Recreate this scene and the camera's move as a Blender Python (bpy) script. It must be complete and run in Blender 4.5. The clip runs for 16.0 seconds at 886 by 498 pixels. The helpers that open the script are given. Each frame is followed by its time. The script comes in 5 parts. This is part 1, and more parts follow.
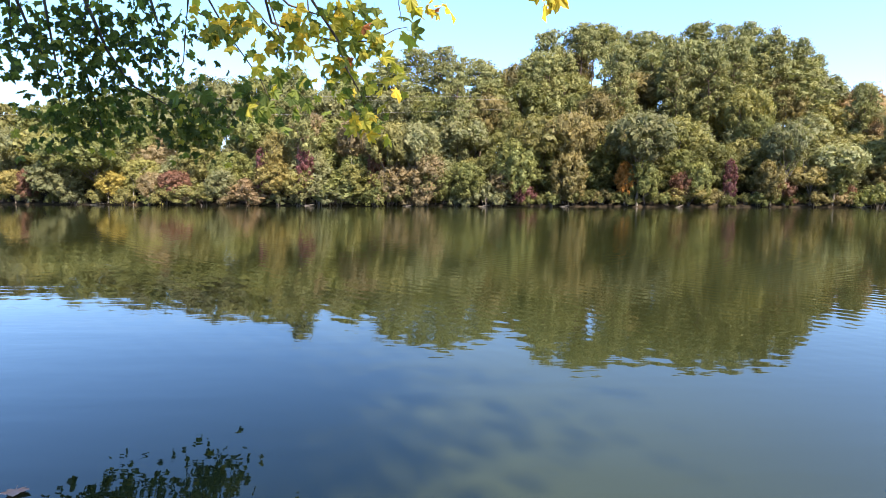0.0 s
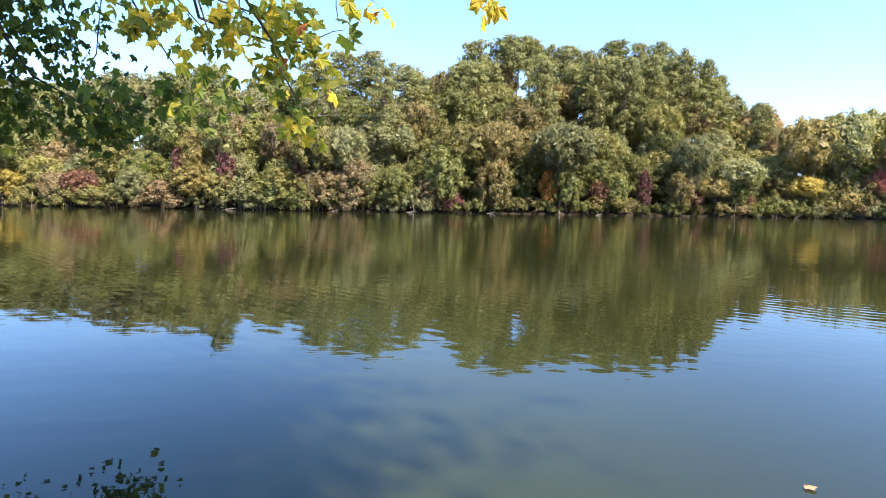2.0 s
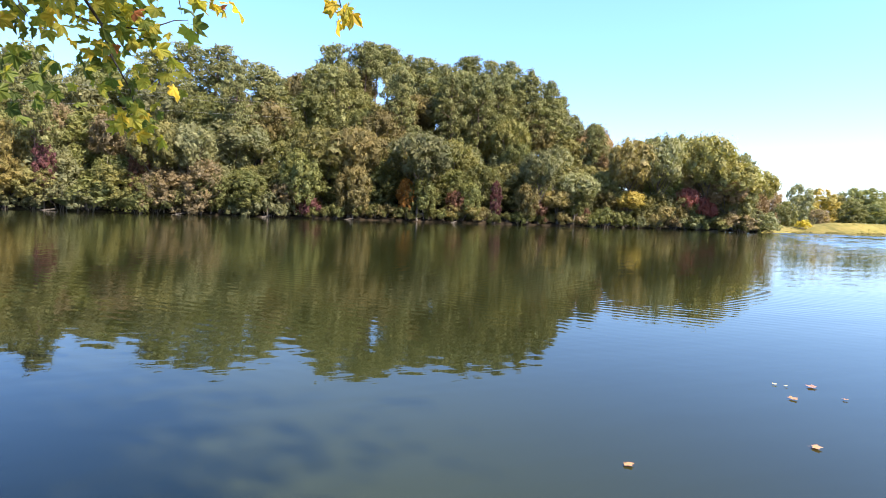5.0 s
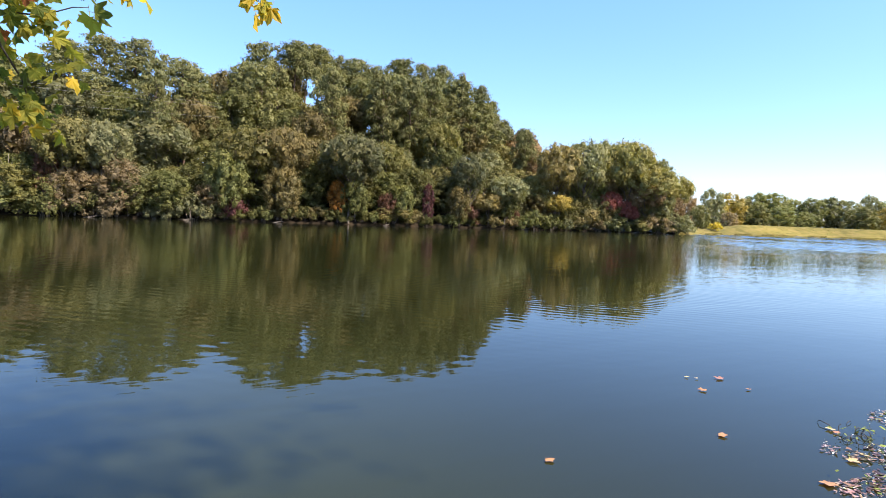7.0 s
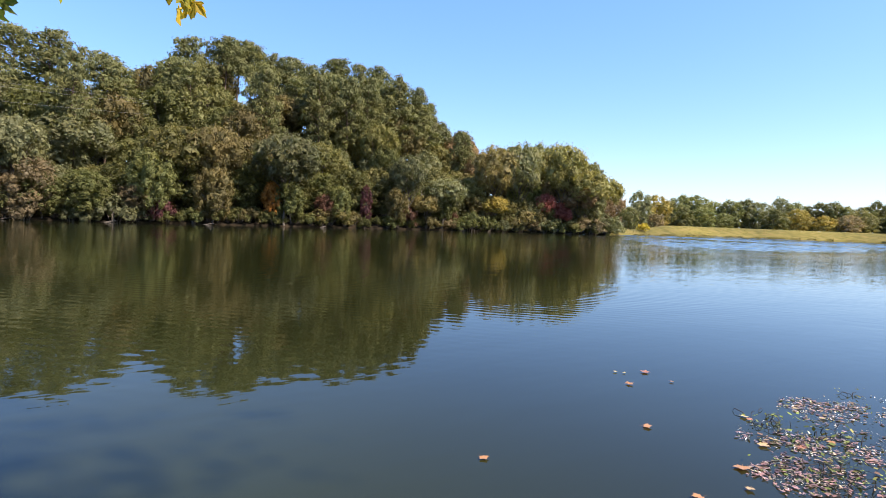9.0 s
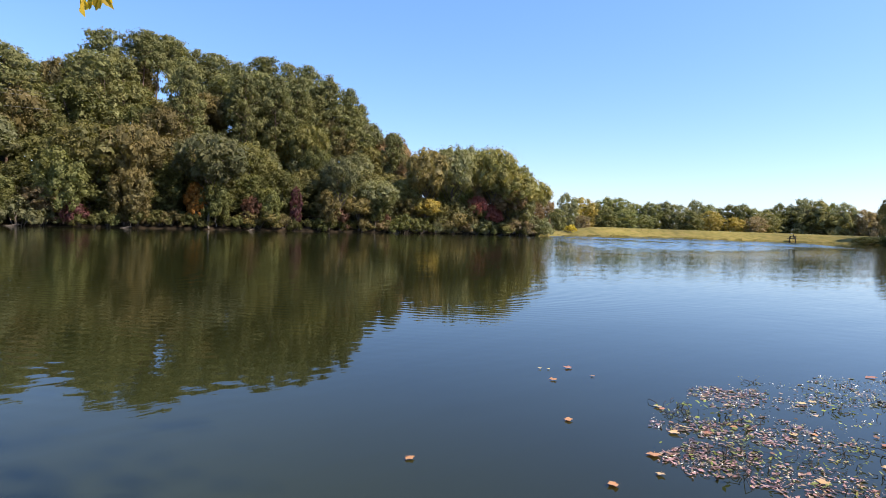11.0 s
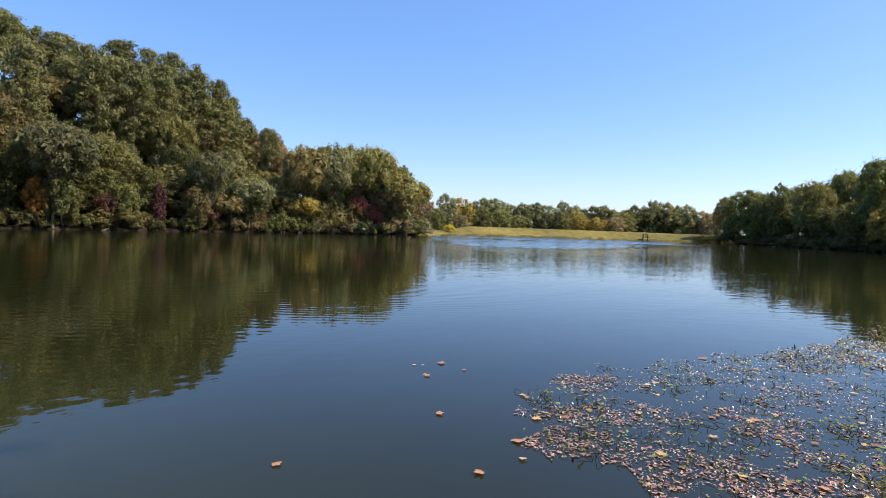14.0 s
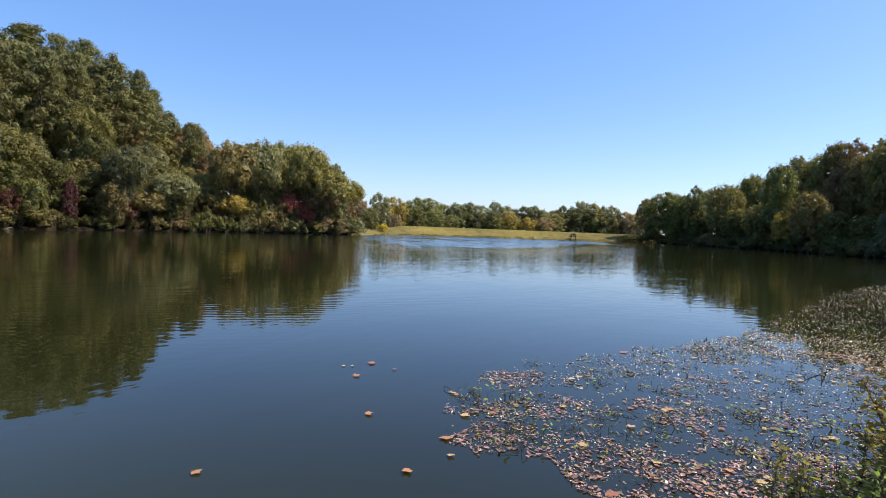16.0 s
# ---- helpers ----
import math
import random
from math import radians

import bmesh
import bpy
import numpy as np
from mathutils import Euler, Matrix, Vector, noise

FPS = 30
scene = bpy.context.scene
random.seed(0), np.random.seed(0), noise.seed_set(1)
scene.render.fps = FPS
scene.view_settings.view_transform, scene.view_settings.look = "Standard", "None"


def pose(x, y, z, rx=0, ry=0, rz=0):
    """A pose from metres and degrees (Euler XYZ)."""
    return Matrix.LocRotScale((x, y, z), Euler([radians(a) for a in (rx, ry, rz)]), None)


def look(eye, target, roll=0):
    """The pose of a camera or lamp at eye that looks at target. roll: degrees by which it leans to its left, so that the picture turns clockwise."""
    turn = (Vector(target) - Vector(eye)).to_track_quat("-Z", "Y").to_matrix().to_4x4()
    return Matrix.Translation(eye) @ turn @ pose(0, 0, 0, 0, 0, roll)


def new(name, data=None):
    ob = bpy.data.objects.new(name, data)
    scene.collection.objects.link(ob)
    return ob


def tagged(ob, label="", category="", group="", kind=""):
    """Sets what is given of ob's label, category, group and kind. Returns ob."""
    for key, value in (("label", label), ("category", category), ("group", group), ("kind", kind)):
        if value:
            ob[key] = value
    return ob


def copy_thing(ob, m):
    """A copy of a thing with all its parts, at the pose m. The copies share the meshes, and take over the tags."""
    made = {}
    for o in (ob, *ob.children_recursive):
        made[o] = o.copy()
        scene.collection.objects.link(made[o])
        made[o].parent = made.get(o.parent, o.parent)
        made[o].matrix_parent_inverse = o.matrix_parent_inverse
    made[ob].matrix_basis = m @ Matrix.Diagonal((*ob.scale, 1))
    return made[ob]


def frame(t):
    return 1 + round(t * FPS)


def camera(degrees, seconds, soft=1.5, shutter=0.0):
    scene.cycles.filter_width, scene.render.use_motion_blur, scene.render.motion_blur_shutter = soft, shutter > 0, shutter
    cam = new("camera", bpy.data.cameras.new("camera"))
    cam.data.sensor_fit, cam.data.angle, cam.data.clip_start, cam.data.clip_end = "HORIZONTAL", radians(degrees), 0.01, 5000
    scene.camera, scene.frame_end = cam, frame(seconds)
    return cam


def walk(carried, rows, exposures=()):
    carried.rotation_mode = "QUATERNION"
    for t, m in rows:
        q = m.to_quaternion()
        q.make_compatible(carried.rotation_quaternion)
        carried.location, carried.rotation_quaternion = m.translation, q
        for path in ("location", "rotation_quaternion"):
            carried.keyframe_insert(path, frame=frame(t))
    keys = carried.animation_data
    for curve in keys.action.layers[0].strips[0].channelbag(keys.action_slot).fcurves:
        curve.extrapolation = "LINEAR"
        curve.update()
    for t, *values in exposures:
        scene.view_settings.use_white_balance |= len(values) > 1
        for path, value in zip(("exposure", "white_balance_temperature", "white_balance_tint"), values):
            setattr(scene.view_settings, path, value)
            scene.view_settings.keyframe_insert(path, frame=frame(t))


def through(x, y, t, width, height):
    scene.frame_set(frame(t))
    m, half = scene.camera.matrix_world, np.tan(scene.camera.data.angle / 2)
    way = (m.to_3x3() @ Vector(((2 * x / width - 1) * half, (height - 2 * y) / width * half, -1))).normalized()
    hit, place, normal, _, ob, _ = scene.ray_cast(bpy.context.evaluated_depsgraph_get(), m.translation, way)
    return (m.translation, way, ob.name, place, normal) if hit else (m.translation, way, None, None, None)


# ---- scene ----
cam = camera(76.02, 16.0, 0.75)
PATH = [
    (0.0, pose(-0.000, 0.000, 1.610, 84.15, -0.03, 0.00)),
    (0.5, pose(-0.025, 0.011, 1.609, 84.28, -0.28, -1.74)),
    (1.0, pose(-0.047, 0.034, 1.611, 84.44, -0.54, -3.62)),
    (1.5, pose(-0.066, 0.052, 1.615, 84.59, -0.78, -5.42)),
    (2.0, pose(-0.083, 0.083, 1.631, 84.77, -0.93, -7.32)),
    (2.5, pose(-0.079, 0.075, 1.625, 84.97, -1.21, -9.60)),
    (3.0, pose(-0.072, 0.062, 1.624, 85.15, -1.45, -12.08)),
    (3.5, pose(-0.073, 0.046, 1.624, 85.29, -1.70, -14.59)),
    (4.0, pose(-0.084, 0.042, 1.626, 85.46, -1.97, -17.17)),
    (6.5, pose(0.001, 0.036, 1.614, 86.24, -2.21, -26.61)),
    (7.0, pose(0.012, 0.033, 1.613, 86.36, -2.25, -28.25)),
    (7.5, pose(0.016, 0.019, 1.623, 86.44, -2.16, -29.84)),
    (8.0, pose(0.024, 0.019, 1.617, 86.54, -2.19, -31.39)),
    (8.5, pose(0.034, 0.019, 1.613, 86.64, -2.20, -32.93)),
    (9.0, pose(0.042, 0.013, 1.610, 86.76, -2.19, -34.44)),
    (11.5, pose(0.095, -0.049, 1.603, 87.30, -1.97, -43.27)),
    (12.0, pose(0.109, -0.053, 1.599, 87.36, -1.99, -45.53)),
    (12.5, pose(0.120, -0.058, 1.596, 87.43, -2.10, -47.65)),
    (13.0, pose(0.125, -0.074, 1.599, 87.48, -2.10, -49.58)),
    (13.5, pose(0.129, -0.082, 1.597, 87.55, -2.10, -51.45)),
    (14.0, pose(0.136, -0.102, 1.597, 87.61, -2.07, -53.17)),
    (14.5, pose(0.145, -0.110, 1.596, 87.66, -2.08, -54.90)),
    (15.0, pose(0.148, -0.116, 1.596, 87.70, -2.20, -56.62)),
    (15.5, pose(0.156, -0.125, 1.594, 87.76, -2.24, -58.29)),
    (16.0, pose(0.153, -0.140, 1.595, 87.81, -2.23, -59.86)),
]
EXPOSURES = [(0.0, 2.1, 6740, 14), (4.0, 1.97, 6740, 14.5), (7.0, 1.44, 6760, 16.5), (12.5, 0.90, 6740, 17), (16.0, 0.71, 6640, 17)]
walk(cam, PATH, EXPOSURES)

# ---- light ----
SUN_AZ, SUN_EL = 145.0, 47.0
world = bpy.data.worlds.new("world")
scene.world = world
world.use_nodes = True
wn, wl = world.node_tree.nodes, world.node_tree.links
sky = wn.new("ShaderNodeTexSky")
sky.sky_type, sky.sun_disc = "NISHITA", False
sky.sun_elevation, sky.sun_rotation = radians(SUN_EL), radians(SUN_AZ)
sky.air_density, sky.dust_density, sky.ozone_density = 1.0, 1.1, 1.8
sky.altitude = 600
wn["Background"].inputs["Strength"].default_value = 0.122
vivid = wn.new("ShaderNodeHueSaturation")
vivid.inputs["Saturation"].default_value = 1.2
vivid.inputs["Hue"].default_value = 0.504
wl.new(sky.outputs[0], vivid.inputs["Color"])
clear = wn.new("ShaderNodeMix")
clear.data_type = "RGBA"
clear.inputs[0].default_value = 0.33
wl.new(vivid.outputs[0], clear.inputs[6])
clear.inputs[7].default_value = (1.0, 2.65, 6.0, 1)
wl.new(clear.outputs[2], wn["Background"].inputs["Color"])
sun_dir = Vector((math.sin(radians(SUN_AZ)) * math.cos(radians(SUN_EL)),
                  math.cos(radians(SUN_AZ)) * math.cos(radians(SUN_EL)), math.sin(radians(SUN_EL))))
sun_data = bpy.data.lights.new("sun", "SUN")
sun_data.energy, sun_data.angle, sun_data.color = 5.0, radians(0.53), (1.0, 0.93, 0.82)
sun = new("sun", sun_data)
sun.matrix_world = look(sun_dir * 200, (0, 0, 0))


# ---- materials ----
def material(name):
    m = bpy.data.materials.new(name)
    m.use_nodes = True
    nt = m.node_tree
    return m, nt, nt.nodes["Principled BSDF"], nt.nodes["Material Output"]


def node(nt, kind, **inputs):
    n = nt.nodes.new(kind)
    for key, value in inputs.items():
        n.inputs[key.replace("_", " ")].default_value = value
    return n


def ramp(nt, fac, stops):
    r = nt.nodes.new("ShaderNodeValToRGB")
    while len(r.color_ramp.elements) < len(stops):
        r.color_ramp.elements.new(0.5)
    for e, (p, c) in zip(r.color_ramp.elements, stops):
        e.position, e.color = p, (*c, 1)
    nt.links.new(fac, r.inputs[0])
    return r.outputs[0]


def mix(nt, fac, a, b, mode="MIX"):
    n = nt.nodes.new("ShaderNodeMix")
    n.data_type, n.blend_type = "RGBA", mode
    for sock, v in ((n.inputs[0], fac), (n.inputs[6], a), (n.inputs[7], b)):
        if isinstance(v, bpy.types.NodeSocket):
            nt.links.new(v, sock)
        elif isinstance(v, tuple):
            sock.default_value = (*v, 1)
        else:
            sock.default_value = v
    return n.outputs[2]


def noise_fac(nt, scale, detail=4.0, coord="Object", stretch=None):
    tc = nt.nodes.new("ShaderNodeTexCoord")
    src = tc.outputs[coord]
    if stretch:
        mp = nt.nodes.new("ShaderNodeMapping")
        mp.inputs["Scale"].default_value = stretch
        nt.links.new(src, mp.inputs["Vector"])
        src = mp.outputs[0]
    n = node(nt, "ShaderNodeTexNoise", Scale=scale, Detail=detail)
    nt.links.new(src, n.inputs["Vector"])
    return n.outputs["Fac"]


def leaf_material(name, colour=None, through=0.36, spread=0.18, rough=0.55):
    """Foliage: colour of the object when none is given, varied leaf by leaf and clump by clump."""
    m, nt, b, out = material(name)
    if colour is None:
        base = nt.nodes.new("ShaderNodeObjectInfo").outputs["Color"]
    else:
        rgb = nt.nodes.new("ShaderNodeRGB")
        rgb.outputs[0].default_value = (*colour, 1)
        base = rgb.outputs[0]
    geo = nt.nodes.new("ShaderNodeNewGeometry")
    big = noise_fac(nt, 0.35, 2.0)
    warm = mix(nt, 1.0, base, (1.14, 1.04, 0.9), "MULTIPLY")
    f = nt.nodes.new("ShaderNodeMapRange")
    f.inputs[1].default_value, f.inputs[2].default_value = 0.4, 0.65
    nt.links.new(big, f.inputs[0])
    c = mix(nt, f.outputs[0], base, warm)
    val = nt.nodes.new("ShaderNodeMapRange")
    val.inputs[3].default_value, val.inputs[4].default_value = 1.0 - spread, 1.0 + spread
    nt.links.new(geo.outputs["Random Per Island"], val.inputs[0])
    hsv = nt.nodes.new("ShaderNodeHueSaturation")
    nt.links.new(c, hsv.inputs["Color"])
    nt.links.new(val.outputs[0], hsv.inputs["Value"])
    c = hsv.outputs[0]
    nt.links.new(c, b.inputs["Base Color"])
    b.inputs["Roughness"].default_value = rough
    b.inputs["Specular IOR Level"].default_value = 0.12
    tr = nt.nodes.new("ShaderNodeBsdfTranslucent")
    nt.links.new(mix(nt, 1.0, c, (1.3, 1.35, 0.7), "MULTIPLY"), tr.inputs["Color"])
    ms = nt.nodes.new("ShaderNodeMixShader")
    ms.inputs[0].default_value = through
    nt.links.new(b.outputs[0], ms.inputs[1])
    nt.links.new(tr.outputs[0], ms.inputs[2])
    nt.links.new(ms.outputs[0], out.inputs["Surface"])
    return m


def bark_material(name, dark, light, scale=6.0):
    m, nt, b, out = material(name)
    fac = noise_fac(nt, scale, 6.0, stretch=(1, 1, 0.2))
    nt.links.new(ramp(nt, fac, [(0.35, dark), (0.65, light)]), b.inputs["Base Color"])
    b.inputs["Roughness"].default_value = 0.9
    bump = node(nt, "ShaderNodeBump", Strength=0.7, Distance=0.03)
    nt.links.new(fac, bump.inputs["Height"])
    nt.links.new(bump.outputs[0], b.inputs["Normal"])
    return m


def ground_material(name, colours, scale, rough=0.95):
    m, nt, b, out = material(name)
    fine, wide = noise_fac(nt, scale, 8.0), noise_fac(nt, scale * 0.06, 3.0)
    c = ramp(nt, fine, [(0.3, colours[0]), (0.5, colours[1]), (0.7, colours[2])])
    c = mix(nt, 0.6, c, ramp(nt, wide, [(0.35, (0.55, 0.55, 0.55)), (0.65, (1.3, 1.25, 1.1))]), "MULTIPLY")
    nt.links.new(c, b.inputs["Base Color"])
    b.inputs["Roughness"].default_value = rough
    b.inputs["Specular IOR Level"].default_value = 0.1
    bump = node(nt, "ShaderNodeBump", Strength=0.8, Distance=0.08)
    nt.links.new(fine, bump.inputs["Height"])
    nt.links.new(bump.outputs[0], b.inputs["Normal"])
    return m


def water_material():
    m, nt, b, out = material("lake_water")
    murk = noise_fac(nt, 0.25, 3.0)
    b.inputs["Roughness"].default_value = 0.02
    b.inputs["IOR"].default_value = 1.333
    # wavelets with long crests, a slow swell and fine ruffles; stronger away from the sheltered near bank
    wavelet = noise_fac(nt, 3.6, 2.0, stretch=(0.28, 1.0, 1.0))
    swell = noise_fac(nt, 0.9, 2.0, stretch=(0.4, 1.0, 1.0))
    ruffle = noise_fac(nt, 9.0, 2.0, stretch=(0.5, 1.0, 1.0))
    # the same wavelets with their crests turned, for the open end of the lake
    turned = nt.nodes.new("ShaderNodeMapping")
    turned.vector_type = "POINT"
    turned.inputs["Rotation"].default_value = (0, 0, radians(60))
    nt.links.new(nt.nodes.new("ShaderNodeTexCoord").outputs["Object"], turned.inputs["Vector"])
    long = nt.nodes.new("ShaderNodeMapping")
    long.inputs["Scale"].default_value = (0.5, 1.0, 1.0)
    nt.links.new(turned.outputs[0], long.inputs["Vector"])
    cross = node(nt, "ShaderNodeTexNoise", Scale=3.4, Detail=2.0)
    nt.links.new(long.outputs[0], cross.inputs["Vector"])
    sep = nt.nodes.new("ShaderNodeSeparateXYZ")
    nt.links.new(nt.nodes.new("ShaderNodeTexCoord").outputs["Object"], sep.inputs[0])

    def slope(sock, a, b, low, high):
        r = nt.nodes.new("ShaderNodeMapRange")
        for i, v in enumerate((a, b, low, high)):
            r.inputs[i + 1].default_value = v
        nt.links.new(sock, r.inputs[0])
        return r.outputs[0]

    def maths(op, a, b):
        n = nt.nodes.new("ShaderNodeMath")
        n.operation = op
        for sock, v in zip(n.inputs, (a, b)):
            if isinstance(v, bpy.types.NodeSocket):
                nt.links.new(v, sock)
            else:
                sock.default_value = v
        return n.outputs[0]

    # silt-laden shallows off the near bank, clearer and darker water over the deep
    # the silt is also cut at the left, painting the sycamore's shade deeper
    shallow = maths("MULTIPLY", slope(sep.outputs[1], 4.0, 9.0, 1.0, 0.5), maths("MULTIPLY", slope(sep.outputs[0], 0.8, 3.5, 1.0, 0.35), slope(sep.outputs[0], -2.6, -0.2, 0.2, 1.0)))
    silt = ramp(nt, murk, [(0.35, (0.0165, 0.0198, 0.0066)), (0.65, (0.0220, 0.0260, 0.0090))])
    nt.links.new(mix(nt, shallow, (0.0095, 0.0105, 0.0032), silt), b.inputs["Base Color"])
    # a ruffled sheet of water towards the dam, past the hill's lee
    lee = maths("SUBTRACT", sep.outputs[0], maths("MULTIPLY", maths("SUBTRACT", sep.outputs[1], 23.5), 1.06))
    ruffled = maths("MULTIPLY", slope(lee, 31.0, 37.0, 0.0, 0.8), slope(sep.outputs[1], 19.0, 23.5, 0.0, 1.0))
    wind = maths("ADD", slope(sep.outputs[1], 5.0, 26.0, 0.0, 0.5), maths("ADD", slope(sep.outputs[0], 6.0, 48.0, 0.0, 2.7), ruffled))
    gust = slope(noise_fac(nt, 0.06, 2.0), 0.38, 0.62, 0.7, 1.3)
    force = maths("MULTIPLY", maths("ADD", wind, 0.75), gust)
    # a train of fine ripples that runs slantwise to the near bank
    slant = nt.nodes.new("ShaderNodeMapping")
    slant.inputs["Rotation"].default_value = (0, 0, radians(-42))
    nt.links.new(nt.nodes.new("ShaderNodeTexCoord").outputs["Object"], slant.inputs["Vector"])
    train = node(nt, "ShaderNodeTexWave", Scale=1.25, Distortion=2.5, Detail=1.0)
    nt.links.new(slant.outputs[0], train.inputs["Vector"])
    reach = maths("MULTIPLY", slope(noise_fac(nt, 0.22, 1.0), 0.42, 0.58, 0.55, 1.0), maths("MULTIPLY", slope(sep.outputs[1], 4.0, 8.0, 0.0, 1.0), slope(sep.outputs[0], 6.0, 15.0, 1.0, 0.35)))
    side = slope(sep.outputs[0], 4.0, 14.0, 0.0, 1.0)
    blend = maths("ADD", wavelet, maths("MULTIPLY", side, maths("SUBTRACT", cross.outputs["Fac"], wavelet)))
    height = maths("ADD", maths("ADD", maths("MULTIPLY", blend, 0.0028), maths("MULTIPLY", maths("MULTIPLY", train.outputs["Fac"], 0.0014), reach)), maths("ADD", maths("MULTIPLY", swell, 0.006), maths("MULTIPLY", ruffle, 0.0008)))
    bump = node(nt, "ShaderNodeBump", Strength=1.0, Distance=1.0, Filter_Width=0.004)
    nt.links.new(maths("MULTIPLY", height, force), bump.inputs["Height"])
    nt.links.new(bump.outputs[0], b.inputs["Normal"])
    return m


FOLIAGE = leaf_material("foliage")
NEEDLES = leaf_material("pine_needles", None, 0.30, 0.2, 0.6)
BARK = bark_material("bark", (0.05, 0.04, 0.03), (0.16, 0.13, 0.10))
PINE_BARK = bark_material("pine_bark", (0.07, 0.045, 0.035), (0.20, 0.13, 0.09))
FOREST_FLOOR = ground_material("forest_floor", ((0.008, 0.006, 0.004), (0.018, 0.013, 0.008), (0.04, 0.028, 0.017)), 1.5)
MEADOW = ground_material("meadow_grass", ((0.092, 0.084, 0.022), (0.140, 0.119, 0.032), (0.184, 0.142, 0.050)), 0.8)
BANK_EARTH = ground_material("bank_earth", ((0.04, 0.032, 0.02), (0.09, 0.07, 0.04), (0.14, 0.12, 0.05)), 3.0)
WATER = water_material()
LEAF = leaf_material("sycamore_leaf", None, 0.55, 0.25, 0.45)
TWIG = bark_material("twig_bark", (0.035, 0.025, 0.018), (0.09, 0.07, 0.05), 20.0)
FALLEN = leaf_material("fallen_leaf", None, 0.15, 0.4, 0.3)
DARK_STEM = bark_material("dead_stem", (0.015, 0.011, 0.009), (0.05, 0.035, 0.025), 30.0)
WEATHERED = bark_material("weathered_timber", (0.035, 0.028, 0.022), (0.09, 0.075, 0.06), 8.0)
REED = leaf_material("reed", None, 0.25, 0.4, 0.6)


def plain_material(name, colour, rough):
    m, nt, b, out = material(name)
    nt.links.new(ramp(nt, noise_fac(nt, 30.0), [(0.3, tuple(c * 0.8 for c in colour)), (0.7, colour)]), b.inputs["Base Color"])
    b.inputs["Roughness"].default_value = rough
    return m


CABLE = plain_material("cable", (0.22, 0.22, 0.21), 0.5)

# ---- lie of the land ----
CENTRE = (5.6, 8.4)
SHORE = [(0, 0.91), (1.75, 0.35), (3.5, -0.91), (6.3, -2.1), (14, -4.9), (31.5, -11.9), (47.6, -17.5), (64.4, -17.5), (81.9, -9.8), (91.7, -5.6), (102.9, 1.75), (114.8, 9.8), (131.6, 23.8), (134.0, 33.0), (121.8, 44.8), (97.3, 56.7), (78.4, 55.3), (62.3, 50.4), (52.5, 54.6), (42, 56.35), (28.7, 56.7), (16.8, 58.1), (6.3, 58.8), (-6.3, 60.2), (-17.5, 61.6), (-31.5, 64.4), (-47.6, 66.5), (-77, 70), (-112, 71.4), (-147, 49), (-140, 7), (-84, -17.5), (-35, -11.2), (-14, -4.2), (-4.2, -0.21)]
rel = sorted(((math.atan2(y - CENTRE[1], x - CENTRE[0]) % (2 * math.pi), math.hypot(x - CENTRE[0], y - CENTRE[1])) for x, y in SHORE))
S_ANG = np.array([rel[-1][0] - 2 * math.pi] + [a for a, d in rel] + [rel[0][0] + 2 * math.pi])
S_PX = np.array([d * math.cos(a) for a, d in [rel[-1]] + rel + [rel[0]]])
S_PY = np.array([d * math.sin(a) for a, d in [rel[-1]] + rel + [rel[0]]])


def shore_distance(ang):
    """Distance from CENTRE to the water's edge along the angle ang."""
    ang %= 2 * math.pi
    k = int(np.searchsorted(S_ANG, ang)) - 1
    ax, ay, bx, by = S_PX[k], S_PY[k], S_PX[k + 1], S_PY[k + 1]
    c, s = math.cos(ang), math.sin(ang)
    den = c * (by - ay) - s * (bx - ax)
    d = (ax * (by - ay) - ay * (bx - ax)) / den
    wob = noise.noise((ang * 40, 0.3, 0)) * 0.006 + noise.noise((ang * 140, 2.3, 0)) * 0.003
    return d * (1 + wob)


def azimuth(x, y):
    return math.degrees(math.atan2(x, y))


# height of the ridge behind the shore, by azimuth from the standpoint
RIDGE_AZ = [-180, -120, -75, -50, -37, -20, -5, 2, 5.5, 8, 20, 29, 33, 37, 45, 50, 53, 56, 80, 84, 89, 94, 100, 125, 150, 180]
RIDGE_Z = [2.1, 2.1, 4.2, 4.2, 4.2, 7.7, 10.5, 9.8, 7, 10.5, 11.9, 11.2, 7.7, 4.2, 3.5, 1.12, 0.7, 1.61, 1.61, 1.68, 2.8, 4.9, 5.6, 3.5, 2.1, 2.1]
SKY_AZ = [-60, -37.4, -33.7, -29.6, -25.7, -21.9, -18.5, -14.4, -9, -4.7, -0.2, 2.5, 4.2, 5.5, 6.7, 8.6, 9.6, 13.8, 18.4, 20.9,
          23.2, 26, 28.2, 30.7, 32.4, 33.3, 34.5, 36, 37.3, 39.4, 43.2, 45.8, 48.4, 50, 50.7, 51.6]
SKY_EL = [7, 6.9, 7.6, 8.5, 9.3, 10.3, 10.8, 11.8, 11.9, 13.4, 13.8, 13.2, 12.3, 10.8, 12.1, 14.3, 14.9, 15.3, 14.5, 14.2,
          14.8, 14.2, 14.1, 12.9, 11.4, 9.6, 8.1, 8.5, 7.4, 7.7, 7.2, 7.5, 6.7, 5.4, 4.4, 2.3]
RIGHT_AZ = [78.2, 79.2, 82.2, 84.1, 86.8, 89, 91.1, 93.1, 94.2, 95.7, 97.2, 110, 130]
RIGHT_EL = [2.9, 3.5, 4.1, 4.8, 4.9, 5.6, 6.6, 7.5, 8.4, 8.6, 8.3, 12, 14]
FAR_AZ = [50, 51.9, 53.5, 56.4, 59.7, 62.9, 65.3, 67.6, 70.1, 72, 73.8, 76.5, 78.7, 90]
